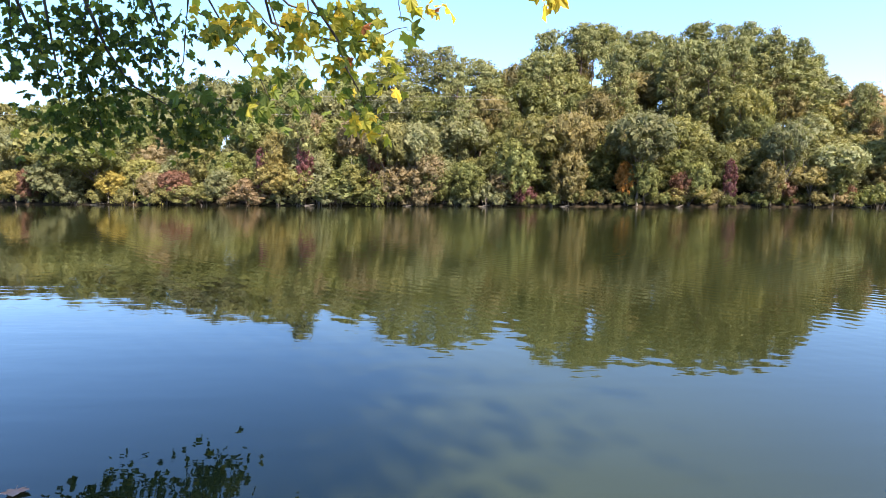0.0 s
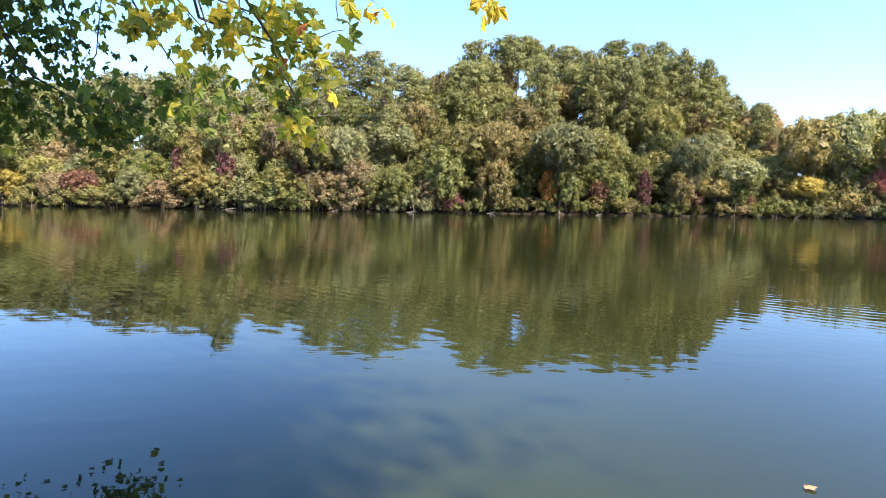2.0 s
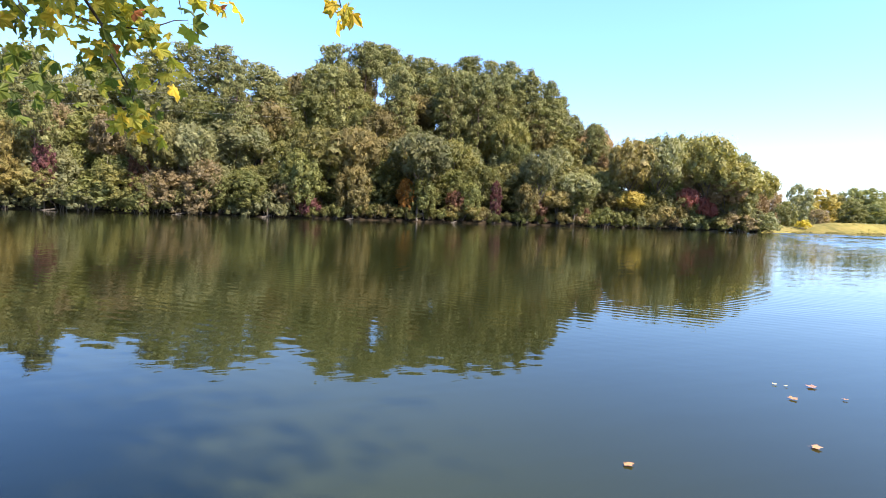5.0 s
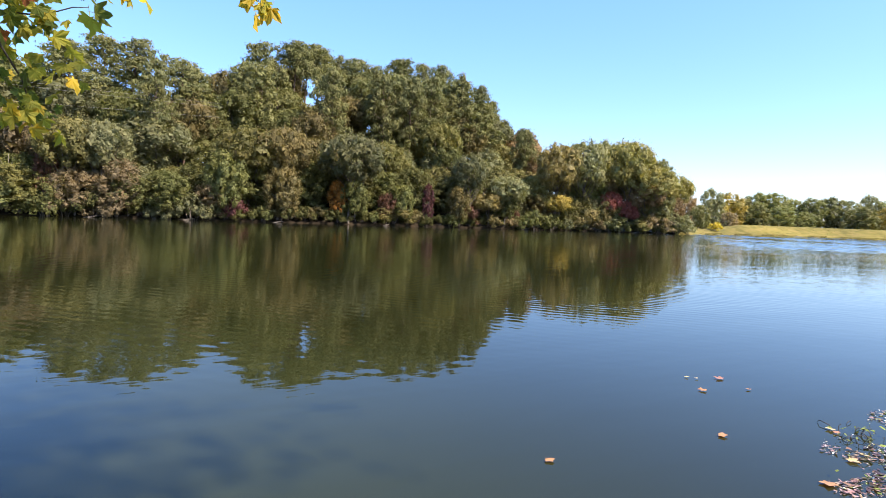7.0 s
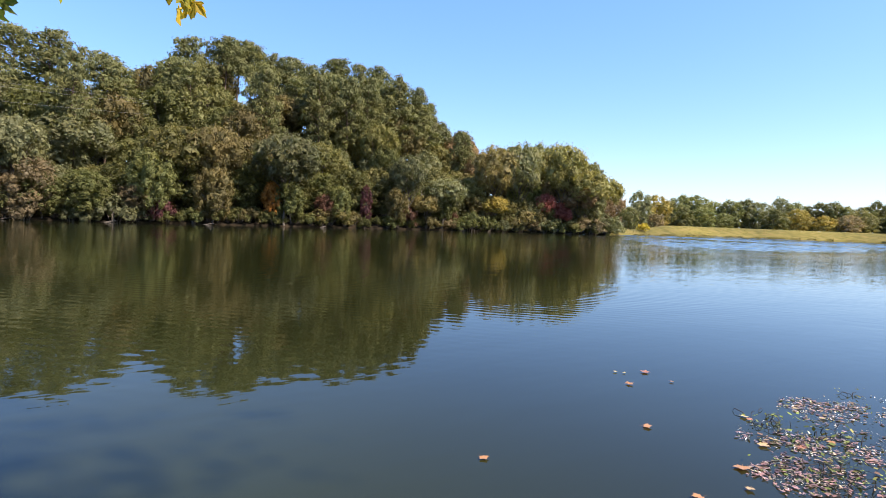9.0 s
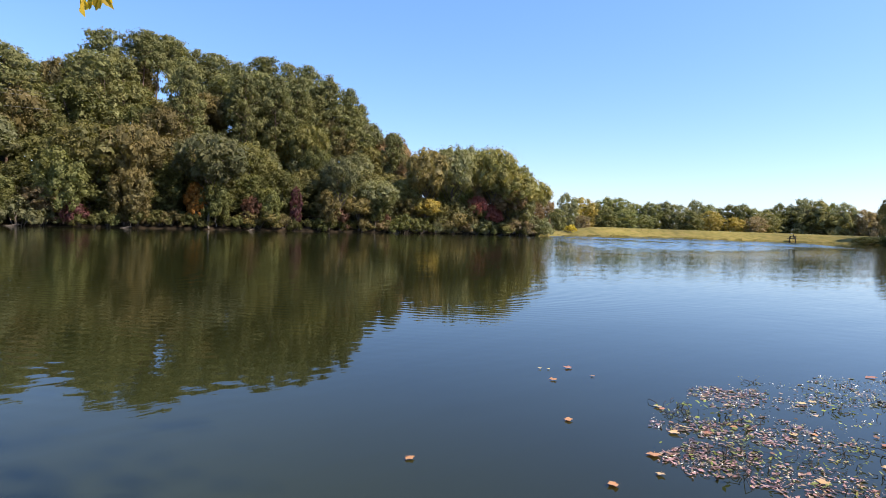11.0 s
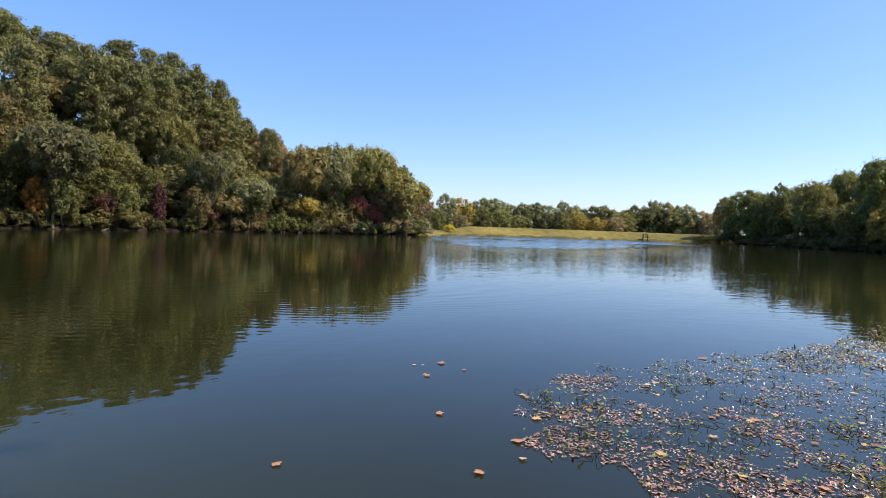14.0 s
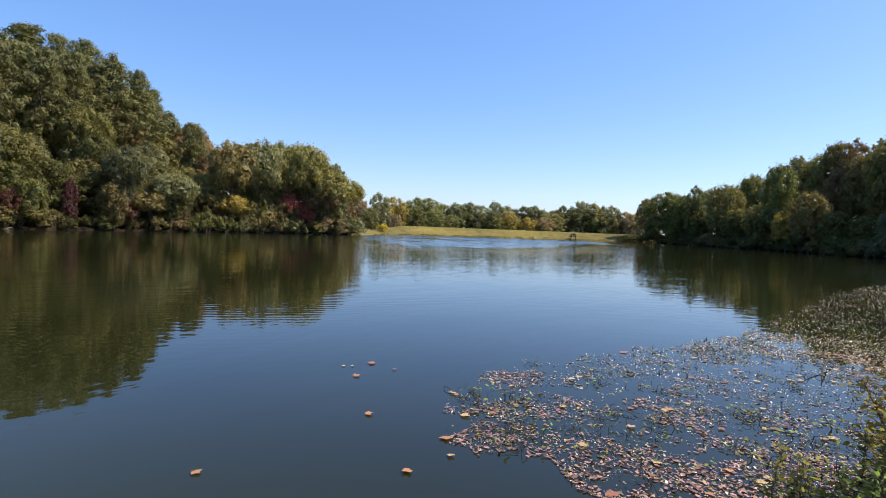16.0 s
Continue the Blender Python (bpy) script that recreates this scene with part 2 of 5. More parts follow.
FAR_EL = [2.6, 2.6, 3.3, 2.9, 3.0, 2.4, 2.7, 2.3, 2.2, 2.6, 3.0, 2.7, 2.3, 2.3]


def smooth(v):
    v = min(max(v, 0.0), 1.0)
    return v * v * (3 - 2 * v)


def is_dam(az):
    return 51.5 < az < 81.0


def land_height(x, y):
    dx, dy = x - CENTRE[0], y - CENTRE[1]
    d = math.hypot(dx, dy)
    s = d - shore_distance(math.atan2(dy, dx))
    if s <= 0:
        return max(-1.2, s * 0.25)
    az = azimuth(x, y)
    top = float(np.interp(az, RIDGE_AZ, RIDGE_Z))
    if math.hypot(x, y) < 21 and y < 8:
        return 0.22 * smooth(s / 0.9) + 1.2 * smooth((s - 2.5) / 18) + 0.04 * noise.noise((x, y, 1))
    if is_dam(az):
        return 0.12 * smooth(s / 0.4) + (top - 0.12) * smooth(s / 10.5) - 0.4 * smooth((s - 13) / 14)
    rough = noise.noise((x * 0.11, y * 0.11, 5)) * 0.6 * smooth(s / 8)
    return 0.25 * smooth(s / 0.5) + top * smooth(s / 29) + rough


# ---- helpers for meshes ----
def mesh_from(name, verts, faces, mat, flat=True):
    me = bpy.data.meshes.new(name)
    me.from_pydata(verts, [], faces)
    for m in (mat if isinstance(mat, (list, tuple)) else [mat]):
        me.materials.append(m)
    if not flat:
        me.shade_smooth()
    me.update()
    return me


def part(name, me, parent, label="", colour=None):
    ob = new(name, me)
    ob.parent = parent
    if label:
        ob["label"] = label
    if colour:
        ob.color = (*colour, 1)
    return ob


def tube(verts, faces, pts, radii, sides=6):
    """Adds a tapered tube along pts to the lists."""
    start = len(verts)
    for i, p in enumerate(pts):
        p = Vector(p)
        a = Vector(pts[max(i - 1, 0)])
        b = Vector(pts[min(i + 1, len(pts) - 1)])
        d = (b - a).normalized() if (b - a).length > 1e-6 else Vector((0, 0, 1))
        u = d.orthogonal().normalized() if abs(d.z) < 0.99 else Vector((1, 0, 0))
        v = d.cross(u)
        for k in range(sides):
            ang = 2 * math.pi * k / sides
            verts.append(tuple(p + (u * math.cos(ang) + v * math.sin(ang)) * radii[i]))
    for i in range(len(pts) - 1):
        for k in range(sides):
            a, b = start + i * sides + k, start + i * sides + (k + 1) % sides
            faces.append((a, b, b + sides, a + sides))
    faces.append(tuple(start + (len(pts) - 1) * sides + k for k in range(sides)))


def leaf_cards(rng, centres, radii, counts, size, jitter=0.26, up=0.25, flatten=1.0, middle=None, shell=0.3):
    """Pointed leaf sprays that wrap round clumps; returns vertices and faces."""
    P, N, S = [], [], []
    mid = np.mean(centres, axis=0) if middle is None else np.array(middle)
    for c, r, n in zip(centres, radii, counts):
        v = rng.normal(size=(n, 3))
        v /= np.linalg.norm(v, axis=1)[:, None]
        q = v * (r * rng.random(n) ** shell)[:, None]
        q[:, 2] *= flatten
        P.append(np.array(c) + q)
        away = (np.array(c) - mid) / (np.linalg.norm(np.array(c) - mid) + 0.5)
        N.append(v * 0.8 + away * 0.5 + rng.normal(size=(n, 3)) * jitter + np.array([0, 0, up]))
        S.append(size * (0.6 + 0.8 * rng.random(n)))
    P, N, S = np.concatenate(P), np.concatenate(N), np.concatenate(S)
    N /= np.linalg.norm(N, axis=1)[:, None]
    a = np.cross(N, rng.normal(size=P.shape))
    a /= np.linalg.norm(a, axis=1)[:, None] + 1e-9
    b = np.cross(N, a)
    S = S[:, None]
    V = np.stack([P - a * S * 0.32 + b * S * 0.5, P - a * S * 0.32 - b * S * 0.5, P + a * S * 0.6], axis=1).reshape(-1, 3)
    F = np.arange(len(P) * 3).reshape(-1, 3)
    return V.tolist(), F.tolist()


def unit(a):
    return a / (np.linalg.norm(a, axis=-1, keepdims=True) + 1e-9)


def foliage(rng, centres, radii, cards, size, squash=1.0, sprays=16, up=0.3, inner=26, loose=0.22, slim=1.0, hearts=0):
    """Leaf masses: each puff is a dark dense heart closed by sprays of leaves, which bulge out of it like small domes."""
    C, R = np.array(centres, float), np.array(radii, float)
    flat = np.array([1, 1, squash])
    share = np.where(np.arange(len(R)) < hearts, 0.0, R ** 2)
    share /= share.sum()
    P, N = [], []
    for c, r, k in zip(C, R, share):
        n = int(cards * k)
        u = unit(rng.normal(size=(sprays, 3)) + np.array([0, 0, 0.25]))
        lift = rng.uniform(0.82, 1.2, sprays)
        j = rng.integers(sprays, size=n)
        off = rng.normal(size=(n, 3)) * 0.24
        v = unit(u[j] + off)
        far = np.exp(-np.sum(off ** 2, axis=1) / 0.12)
        out = np.where(rng.random(n) < loose, rng.uniform(1.0, 1.35, n), 0.80 + 0.22 * far)
        P.append(c + v * flat * (r * lift[j] * out)[:, None])
        N.append(unit(v + 1.3 * off + np.array([0, 0, up]) + rng.normal(size=(n, 3)) * 0.38))
    P, N = np.concatenate(P), np.concatenate(N)

    def buried(Q, k):
        hit = np.zeros(len(Q), int)
        for c, r in zip(C, R):
            hit += np.linalg.norm((Q - c) / flat, axis=1) < r * k
        return hit
    keep = buried(P, 0.70) == 0
    P, N = P[keep], N[keep]
    S = size * (0.6 + 0.8 * rng.random(len(P)))
    for c, r, heart in zip(C, R, np.arange(len(R)) < hearts):
        n = 110 if heart else inner
        v = unit(rng.normal(size=(n, 3)))
        Q = c + v * flat * r * 0.62
        keep = buried(Q, 0.45) == 0
        P = np.concatenate([P, Q[keep]])
        N = np.concatenate([N, unit(v[keep] + rng.normal(size=(keep.sum(), 3)) * 0.25)])
        S = np.concatenate([S, np.full(keep.sum(), r * (0.36 if heart else 0.62))])
    S = S[:, None]
    a = unit(np.cross(N, rng.normal(size=P.shape)))
    b = np.cross(N, a)
    V = np.stack([P - a * S * 0.36 + b * S * 0.46 * slim, P - a * S * 0.36 - b * S * 0.46 * slim, P + a * S * 0.6], axis=1).reshape(-1, 3)
    return V.tolist(), np.arange(len(P) * 3).reshape(-1, 3).tolist()


def broadleaf(rng, height, width, puffs, cards, size, low=0.15, lean=0.0, skirt=True):
    """Trunk and crown of one broad-leaved tree at the origin: many rounded leaf masses round an egg-shaped crown."""
    tv, tf = [], []
    tip = Vector((lean * height * 0.3, 0, height * 0.72))
    pts = [Vector((0, 0, -0.6))] + [tip * f + Vector((rng.normal() * 0.1, rng.normal() * 0.1, 0)) for f in (0.05, 0.25, 0.5, 0.75, 1.0)]
    r0 = height * 0.014
    tube(tv, tf, pts, [r0 * 1.3, r0, r0 * 0.85, r0 * 0.65, r0 * 0.45, r0 * 0.2], 7)
    mid, half = height * (low + 1.0) / 2, height * (1.0 - low) / 2
    centres, radii = [np.array([lean * height * 0.2, 0, mid + half * k]) for k in (-0.35, 0.25)], [min(width * 0.34, half * 0.6)] * 2
    for i in range(puffs):
        z = 1 - 1.9 * (i + 0.5) / puffs
        ang = i * 2.39996 + rng.uniform(-0.5, 0.5)
        ring = math.sqrt(max(0.0, 1 - z * z))
        if skirt and z < -0.1:
            ring = 0.97 * (1 + 0.22 * z)
        r = width * rng.uniform(0.075, 0.15)
        reach = rng.uniform(0.80, 1.06)
        p = np.array([math.cos(ang) * ring * (width / 2 - r * 0.8) * reach, math.sin(ang) * ring * (width / 2 - r * 0.8) * reach, mid + z * (half - r * 0.7) * rng.uniform(0.92, 1.04)])
        p[0] += lean * height * 0.3 * (p[2] / height)
        centres.append(p)
        radii.append(r)
        if i % 3 == 0:
            a = tip * min(0.95, max(0.15, p[2] / height - 0.2))
            q = Vector(p)
            tube(tv, tf, [a, (a + q) / 2 + Vector((0, 0, -0.03 * height)), q], [r0 * 0.4, r0 * 0.28, r0 * 0.1], 4)
    cv, cf = foliage(rng, centres, radii, cards, size, hearts=2)
    return mesh_from("trunk", tv, tf, BARK, False), mesh_from("crown", cv, cf, FOLIAGE)


def pine(rng, height, width, boughs, cards, size, bare=0.5):
    """A tall pine: bare lower trunk and flat plumes of needles at the ends of its boughs."""
    tv, tf = [], []
    bend = [Vector((rng.normal() * 0.1, rng.normal() * 0.1, height * f)) for f in (-0.03, 0.02, 0.25, 0.5, 0.75, 0.97)]
    r0 = height * 0.0105
    tube(tv, tf, bend, [r0 * 1.2, r0, r0 * 0.9, r0 * 0.75, r0 * 0.5, r0 * 0.15], 7)
    centres, radii = [], []
    for i in range(boughs):
        t = (i + 0.6 * rng.random()) / boughs
        z = height * (bare + (0.955 - bare) * t)
        reach = width / 2 * math.sin(math.pi * min(1, 0.30 + 0.62 * t)) ** 0.8 * rng.uniform(0.45, 0.95)
        ang = i * 2.4 + rng.random()
        p = Vector((math.cos(ang) * reach, math.sin(ang) * reach, z + reach * 0.15))
        base = Vector((0, 0, z - reach * 0.25))
        tube(tv, tf, [base, (base + p) / 2 + Vector((0, 0, -0.1)), p], [r0 * 0.3, r0 * 0.2, r0 * 0.06], 4)
        r = width * rng.uniform(0.11, 0.17)
        centres += [np.array(p), np.array(p) * np.array([0.45, 0.45, 1]) + np.array([rng.normal() * 0.3, rng.normal() * 0.3, rng.uniform(0.0, 0.4)])]
        radii += [r, r * 0.85]
    cv, cf = foliage(rng, centres, radii, cards, size, squash=0.62, sprays=12, up=0.5, inner=16, loose=0.3, slim=0.7)
    return mesh_from("trunk", tv, tf, PINE_BARK, False), mesh_from("crown", cv, cf, NEEDLES)


def shrub(rng, height, width, puffs, cards, size):
    """A bush with many shoots whose foliage comes down to the ground."""
    tv, tf = [], []
    centres, radii = [np.array([0, 0, height * 0.35])], [height * 0.34]
    for i in range(puffs):
        ang, k = i * 2.4 + rng.uniform(-0.6, 0.6), math.sqrt((i + 0.5) / puffs)
        r = height * rng.uniform(0.15, 0.25)
        z = (height - r) * math.sqrt(max(0.02, 1 - k * k)) * rng.uniform(0.75, 1.05)
        p = Vector((math.cos(ang) * k * (width / 2 - r * 0.6), math.sin(ang) * k * (width / 2 - r * 0.6), max(z, r * 0.5)))
        centres.append(np.array(p))
        radii.append(r)
        if i % 2 == 0:
            tube(tv, tf, [(p.x * 0.1, p.y * 0.1, -0.4), (p.x * 0.5, p.y * 0.5, p.z * 0.6), p], [0.04, 0.025, 0.006], 4)
    cv, cf = foliage(rng, centres, radii, cards, size, squash=0.8, sprays=10, up=0.4, inner=16, loose=0.3, hearts=1)
    return mesh_from("stem", tv, tf, BARK, False), mesh_from("crown", cv, cf, FOLIAGE)


# ---- ground and water ----
def build_ground():
    steps = [-300, -40, -14, -5, -2, -0.7, -0.15, 0, 0.1, 0.25, 0.5, 0.9, 1.5, 2.4, 3.5, 5, 6.5, 8.5, 10.5, 13, 16, 20, 24, 29, 35, 45, 60, 85, 130, 220, 450, 1000, 2500]
    n = 360
    verts, faces, idx = [], [], []
    for i in range(n):
        a = 2 * math.pi * i / n
        sd = shore_distance(a)
        for s in steps:
            d = max(sd + s, 0.02 * sd * (1 + (s + 300) / 300))
            x, y = CENTRE[0] + d * math.cos(a), CENTRE[1] + d * math.sin(a)
            z = land_height(x, y)
            verts.append((x, y, z))
    m = len(steps)
    for i in range(n):
        for j in range(m - 1):
            a, b = i * m + j, ((i + 1) % n) * m + j
            faces.append((a, a + 1, b + 1, b))
            x, y, z = verts[a]
            r = math.hypot(x, y)
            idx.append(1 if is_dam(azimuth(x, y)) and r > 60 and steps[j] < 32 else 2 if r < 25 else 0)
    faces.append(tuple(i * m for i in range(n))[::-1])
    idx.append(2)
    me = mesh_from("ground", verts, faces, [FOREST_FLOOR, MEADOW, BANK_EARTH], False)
    me.polygons.foreach_set("material_index", idx)
    return tagged(new("ground", me), "leaf-littered forest floor, grassy dam and muddy lake bank", "ground", kind="structure")


build_ground()
wv = []
for i in range(360):
    a = 2 * math.pi * i / 360
    d = shore_distance(a) + 0.3
    wv.append((CENTRE[0] + d * math.cos(a), CENTRE[1] + d * math.sin(a), 0))
tagged(new("water", mesh_from("water", wv, [tuple(range(360))], WATER)), "calm murky green lake water with small ripples", "water", kind="structure")


def ruffled_water():
    """Wind-ruffled water before the dam: short waves that come down the lake, dying out towards its rim."""
    r = np.random.default_rng(21)
    ahead, across = np.array([0.883, 0.469]), np.array([0.469, -0.883])
    us, ws = np.arange(36.0, 112.0, 0.125), np.arange(-22.0, 24.0, 0.5)
    U, W = np.meshgrid(us, ws, indexing="ij")
    X, Y = U * ahead[0] + W * across[0], U * ahead[1] + W * across[1]
    H = np.zeros_like(U)
    for _ in range(26):
        wave, turn = r.uniform(0.38, 0.85), r.normal() * 0.35
        k = 2 * math.pi / wave
        H += 0.0185 * wave / 2 * np.sin(k * (math.cos(turn) * U + math.sin(turn) * W) + r.uniform(0, 6.28)) / math.sqrt(26) * 2.1
    lee = X - 1.06 * (Y - 23.5)
    gust = np.zeros_like(U)
    for _ in range(6):
        a, b, c = r.normal() * 0.22, r.normal() * 0.05, r.uniform(0, 6.28)
        gust += np.sin(a * U + b * W + c)
    force = np.clip((lee - 31) / 6, 0, 1) * np.clip((Y - 17.5) / 6, 0, 1) * np.clip(1.0 + 0.25 * gust, 0.55, 1.3)
    Z = 0.002 + H * force
    n, m = U.shape
    wet = force > 0.02
    verts = np.stack([X, Y, Z], axis=-1).reshape(-1, 3)
    faces = []
    for i in range(n - 1):
        for j in range(m - 1):
            if wet[i, j] and wet[i + 1, j] and wet[i, j + 1]:
                faces.append((i * m + j, i * m + j + 1, (i + 1) * m + j + 1, (i + 1) * m + j))
    me = mesh_from("ruffled_water", verts.tolist(), faces, WATER, False)
    tagged(new("water_ruffled", me), "wind-ruffled lake water reflecting the bright sky", "water", kind="structure")


ruffled_water()

# ---- trees ----
rng = np.random.default_rng(7)
EYE = 1.61
TINTS = {"g": ((0.126, 0.134, 0.049), "green"), "o": ((0.151, 0.142, 0.055), "olive-green"), "d": ((0.095, 0.097, 0.035), "deep green"),
         "b": ((0.152, 0.128, 0.056), "dull olive-brown"), "y": ((0.172, 0.166, 0.059), "yellow-green"), "k": ((0.138, 0.142, 0.073), "grey-green"),
         "Y": ((0.232, 0.186, 0.051), "yellowing"), "G": ((0.198, 0.165, 0.062), "golden yellow"), "O": ((0.356, 0.168, 0.043), "orange-gold"),
         "r": ((0.140, 0.074, 0.052), "red"), "m": ((0.112, 0.048, 0.052), "magenta-red"), "p": ((0.238, 0.082, 0.071), "pink-red"),
         "t": ((0.170, 0.134, 0.078), "dry tan"), "R": ((0.168, 0.117, 0.066), "rusty brown"), "pine": ((0.160, 0.165, 0.070), "dark green")}



def prototype(kind, trunk, crown, trunk_name="trunk"):
    ob = new(kind)
    ob.empty_display_size = 0.5
    part(trunk_name, trunk, ob)
    part("crown", crown, ob)
    return ob


BROAD = [prototype("broadleaf_tree", *broadleaf(rng, 10, w, 66, 7000, 0.19, low, lean)) for w, low, lean in
         ((8.0, 0.12, 0), (7.6, 0.08, 0.1), (8.4, 0.20, -0.1), (7.8, 0.15, 0.05))]
ROUND = [prototype("broadleaf_tree", *broadleaf(rng, 10, w, 60, 6400, 0.19, low, lean, False)) for w, low, lean in
         ((7.8, 0.42, 0), (7.2, 0.46, 0.1), (8.4, 0.44, -0.1), (7.6, 0.38, 0.05))]
TALL = [prototype("broadleaf_tree", *broadleaf(rng, 10, w, 60, 6000, 0.185, low, lean)) for w, low, lean in ((5.4, 0.14, 0), (5.8, 0.2, 0.08), (5.0, 0.1, -0.05))]
PINES = [prototype("pine_tree", *pine(rng, 14, w, n, 7500, 0.22, bare)) for w, bare, n in ((6.2, 0.42, 34), (6.4, 0.48, 32), (6.0, 0.38, 34), (6.2, 0.68, 22))]
SHRUBS = [prototype("shrub", *shrub(rng, 2.4, w, 18, 2300, 0.12), "stem") for w in (3.0, 3.8, 3.2)]
LEANING = [prototype("leaning_tree", *broadleaf(rng, 8, w, 38, 4600, 0.185, 0.12, 0.75)) for w in (6.6, 7.2)]
FAR = [prototype("broadleaf_tree", *broadleaf(rng, 10, w, 40, 3400, 0.27, low, 0)) for w, low in ((9.0, -0.12), (8.0, -0.15), (10.0, -0.12))]
used = set()


def tint(ob, colour):
    for c in ob.children:
        if c.name.startswith("crown"):
            v = rng.uniform(0.86, 1.14)
            c.color = (colour[0] * v, colour[1] * v, colour[2] * v, 1)


def plant(proto, x, y, height, native, colour, label, category="tree", group="trees of the far bank", widen=1.0, z=None, turn=None, name=""):
    s = height / native
    z = land_height(x, y) if z is None else z
    m = Matrix.LocRotScale((x, y, z), Euler((0, 0, rng.random() * 6.28 if turn is None else turn)), None)
    if proto in used:
        ob = copy_thing(proto, m)
    else:
        ob = proto
        ob.matrix_basis = m
        used.add(proto)
    ob.scale = (s * widen, s * widen, s)
    if name:
        ob.name = name
    tint(ob, colour)
    return tagged(ob, label, category, group)


def along_bank(az, depth):
    """A point that lies depth metres behind the water's edge, seen under the azimuth az."""
    r = radians(az)
    lo, hi = 4.0, 300.0
    for _ in range(40):
        mid = (lo + hi) / 2
        x, y = mid * math.sin(r), mid * math.cos(r)
        inside = math.hypot(x - CENTRE[0], y - CENTRE[1]) < shore_distance(math.atan2(y - CENTRE[1], x - CENTRE[0]))
        lo, hi = (mid, hi) if inside else (lo, mid)
    d = hi + depth
    return d * math.sin(r), d * math.cos(r), d


def pick(items):
    return items[int(rng.integers(len(items)))]


def stand(az, el, want, nearest, farthest):
    """Where on the slope a tree about want metres tall stands whose top is seen under az and el; its place and height."""
    best = None
    for k in range(24):
        depth = nearest + (farthest - nearest) * k / 23
        x, y, d = along_bank(az, depth)
        h = EYE + math.tan(radians(el)) * d - land_height(x, y)
        score = abs(h - want)
        if best is None or score < best[0]:
            best = score, x, y, d, h
    return best[1:]


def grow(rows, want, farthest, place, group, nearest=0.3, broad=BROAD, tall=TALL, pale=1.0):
    """Trees by the azimuth, elevation and width of their crowns as they are seen from the standpoint; pale puts each
    stand's share of light into its tints.
    """
    for az, el, wide, key in rows:
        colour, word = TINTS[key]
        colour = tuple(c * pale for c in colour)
        limit = farthest * (1.0 if az < 38 or az > 52 else 0.45 if az < 45 else 0.22)
        near = nearest if key in "gdbko" else min(nearest, 0.6)
        x, y, d, h = stand(az, el, want * rng.uniform(0.88, 1.12), near, max(limit, near + 0.3))
        across = 2 * d * math.tan(radians(wide / 2)) * (1.05 if key in "rmpO" else 1.5 if 38 < az < 52 or want < 7 else 1.25)
        if h < 3.3:
            h = max(h, 0.9)
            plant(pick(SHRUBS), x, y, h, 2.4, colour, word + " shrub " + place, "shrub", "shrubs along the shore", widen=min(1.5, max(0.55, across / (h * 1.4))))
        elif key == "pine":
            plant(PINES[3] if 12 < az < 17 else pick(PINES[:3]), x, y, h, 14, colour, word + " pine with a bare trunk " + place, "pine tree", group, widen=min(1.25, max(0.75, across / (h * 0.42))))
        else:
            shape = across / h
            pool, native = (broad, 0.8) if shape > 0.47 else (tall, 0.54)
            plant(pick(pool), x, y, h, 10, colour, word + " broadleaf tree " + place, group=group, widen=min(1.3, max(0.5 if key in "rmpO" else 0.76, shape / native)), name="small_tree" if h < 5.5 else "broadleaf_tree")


# tall crowns: azimuth, elevation of the top and width in degrees, tint
RIDGE_PINES = [
    (-14.1, 12, 2.6, "pine"), (-5.2, 12.9, 3.9, "pine"), (-2.7, 13.7, 3.9, "pine"), (-0.2, 14, 5.3, "pine"), (1.4, 12.9, 3.3, "pine"),
    (3.7, 12.8, 3.9, "pine"), (4.5, 12.3, 2.5, "pine"), (10.2, 15.1, 3.3, "pine"), (13.3, 15.4, 3.2, "pine"), (14.4, 15.2, 3.2, "pine"), (15.5, 15.2, 3.1, "pine"),
    (17, 13.4, 3.1, "pine"), (17.5, 14.7, 2.3, "pine"), (19.3, 14.5, 3.4, "pine"), (21, 13.9, 2.2, "pine"), (21.9, 13.5, 2.4, "pine"),
    (23.5, 14.8, 3.5, "pine"), (24.7, 13.2, 2.7, "pine"), (25.7, 14.4, 1.8, "pine"), (26.7, 13.3, 2.6, "pine"), (27.5, 14.3, 3.3, "pine"),
    (28.7, 12.8, 2.6, "pine"), (29.7, 13.5, 2.9, "pine"), (31.5, 12.6, 2.4, "pine"), (32.7, 11.2, 1.6, "pine"), (36.1, 8.7, 1.8, "pine")]
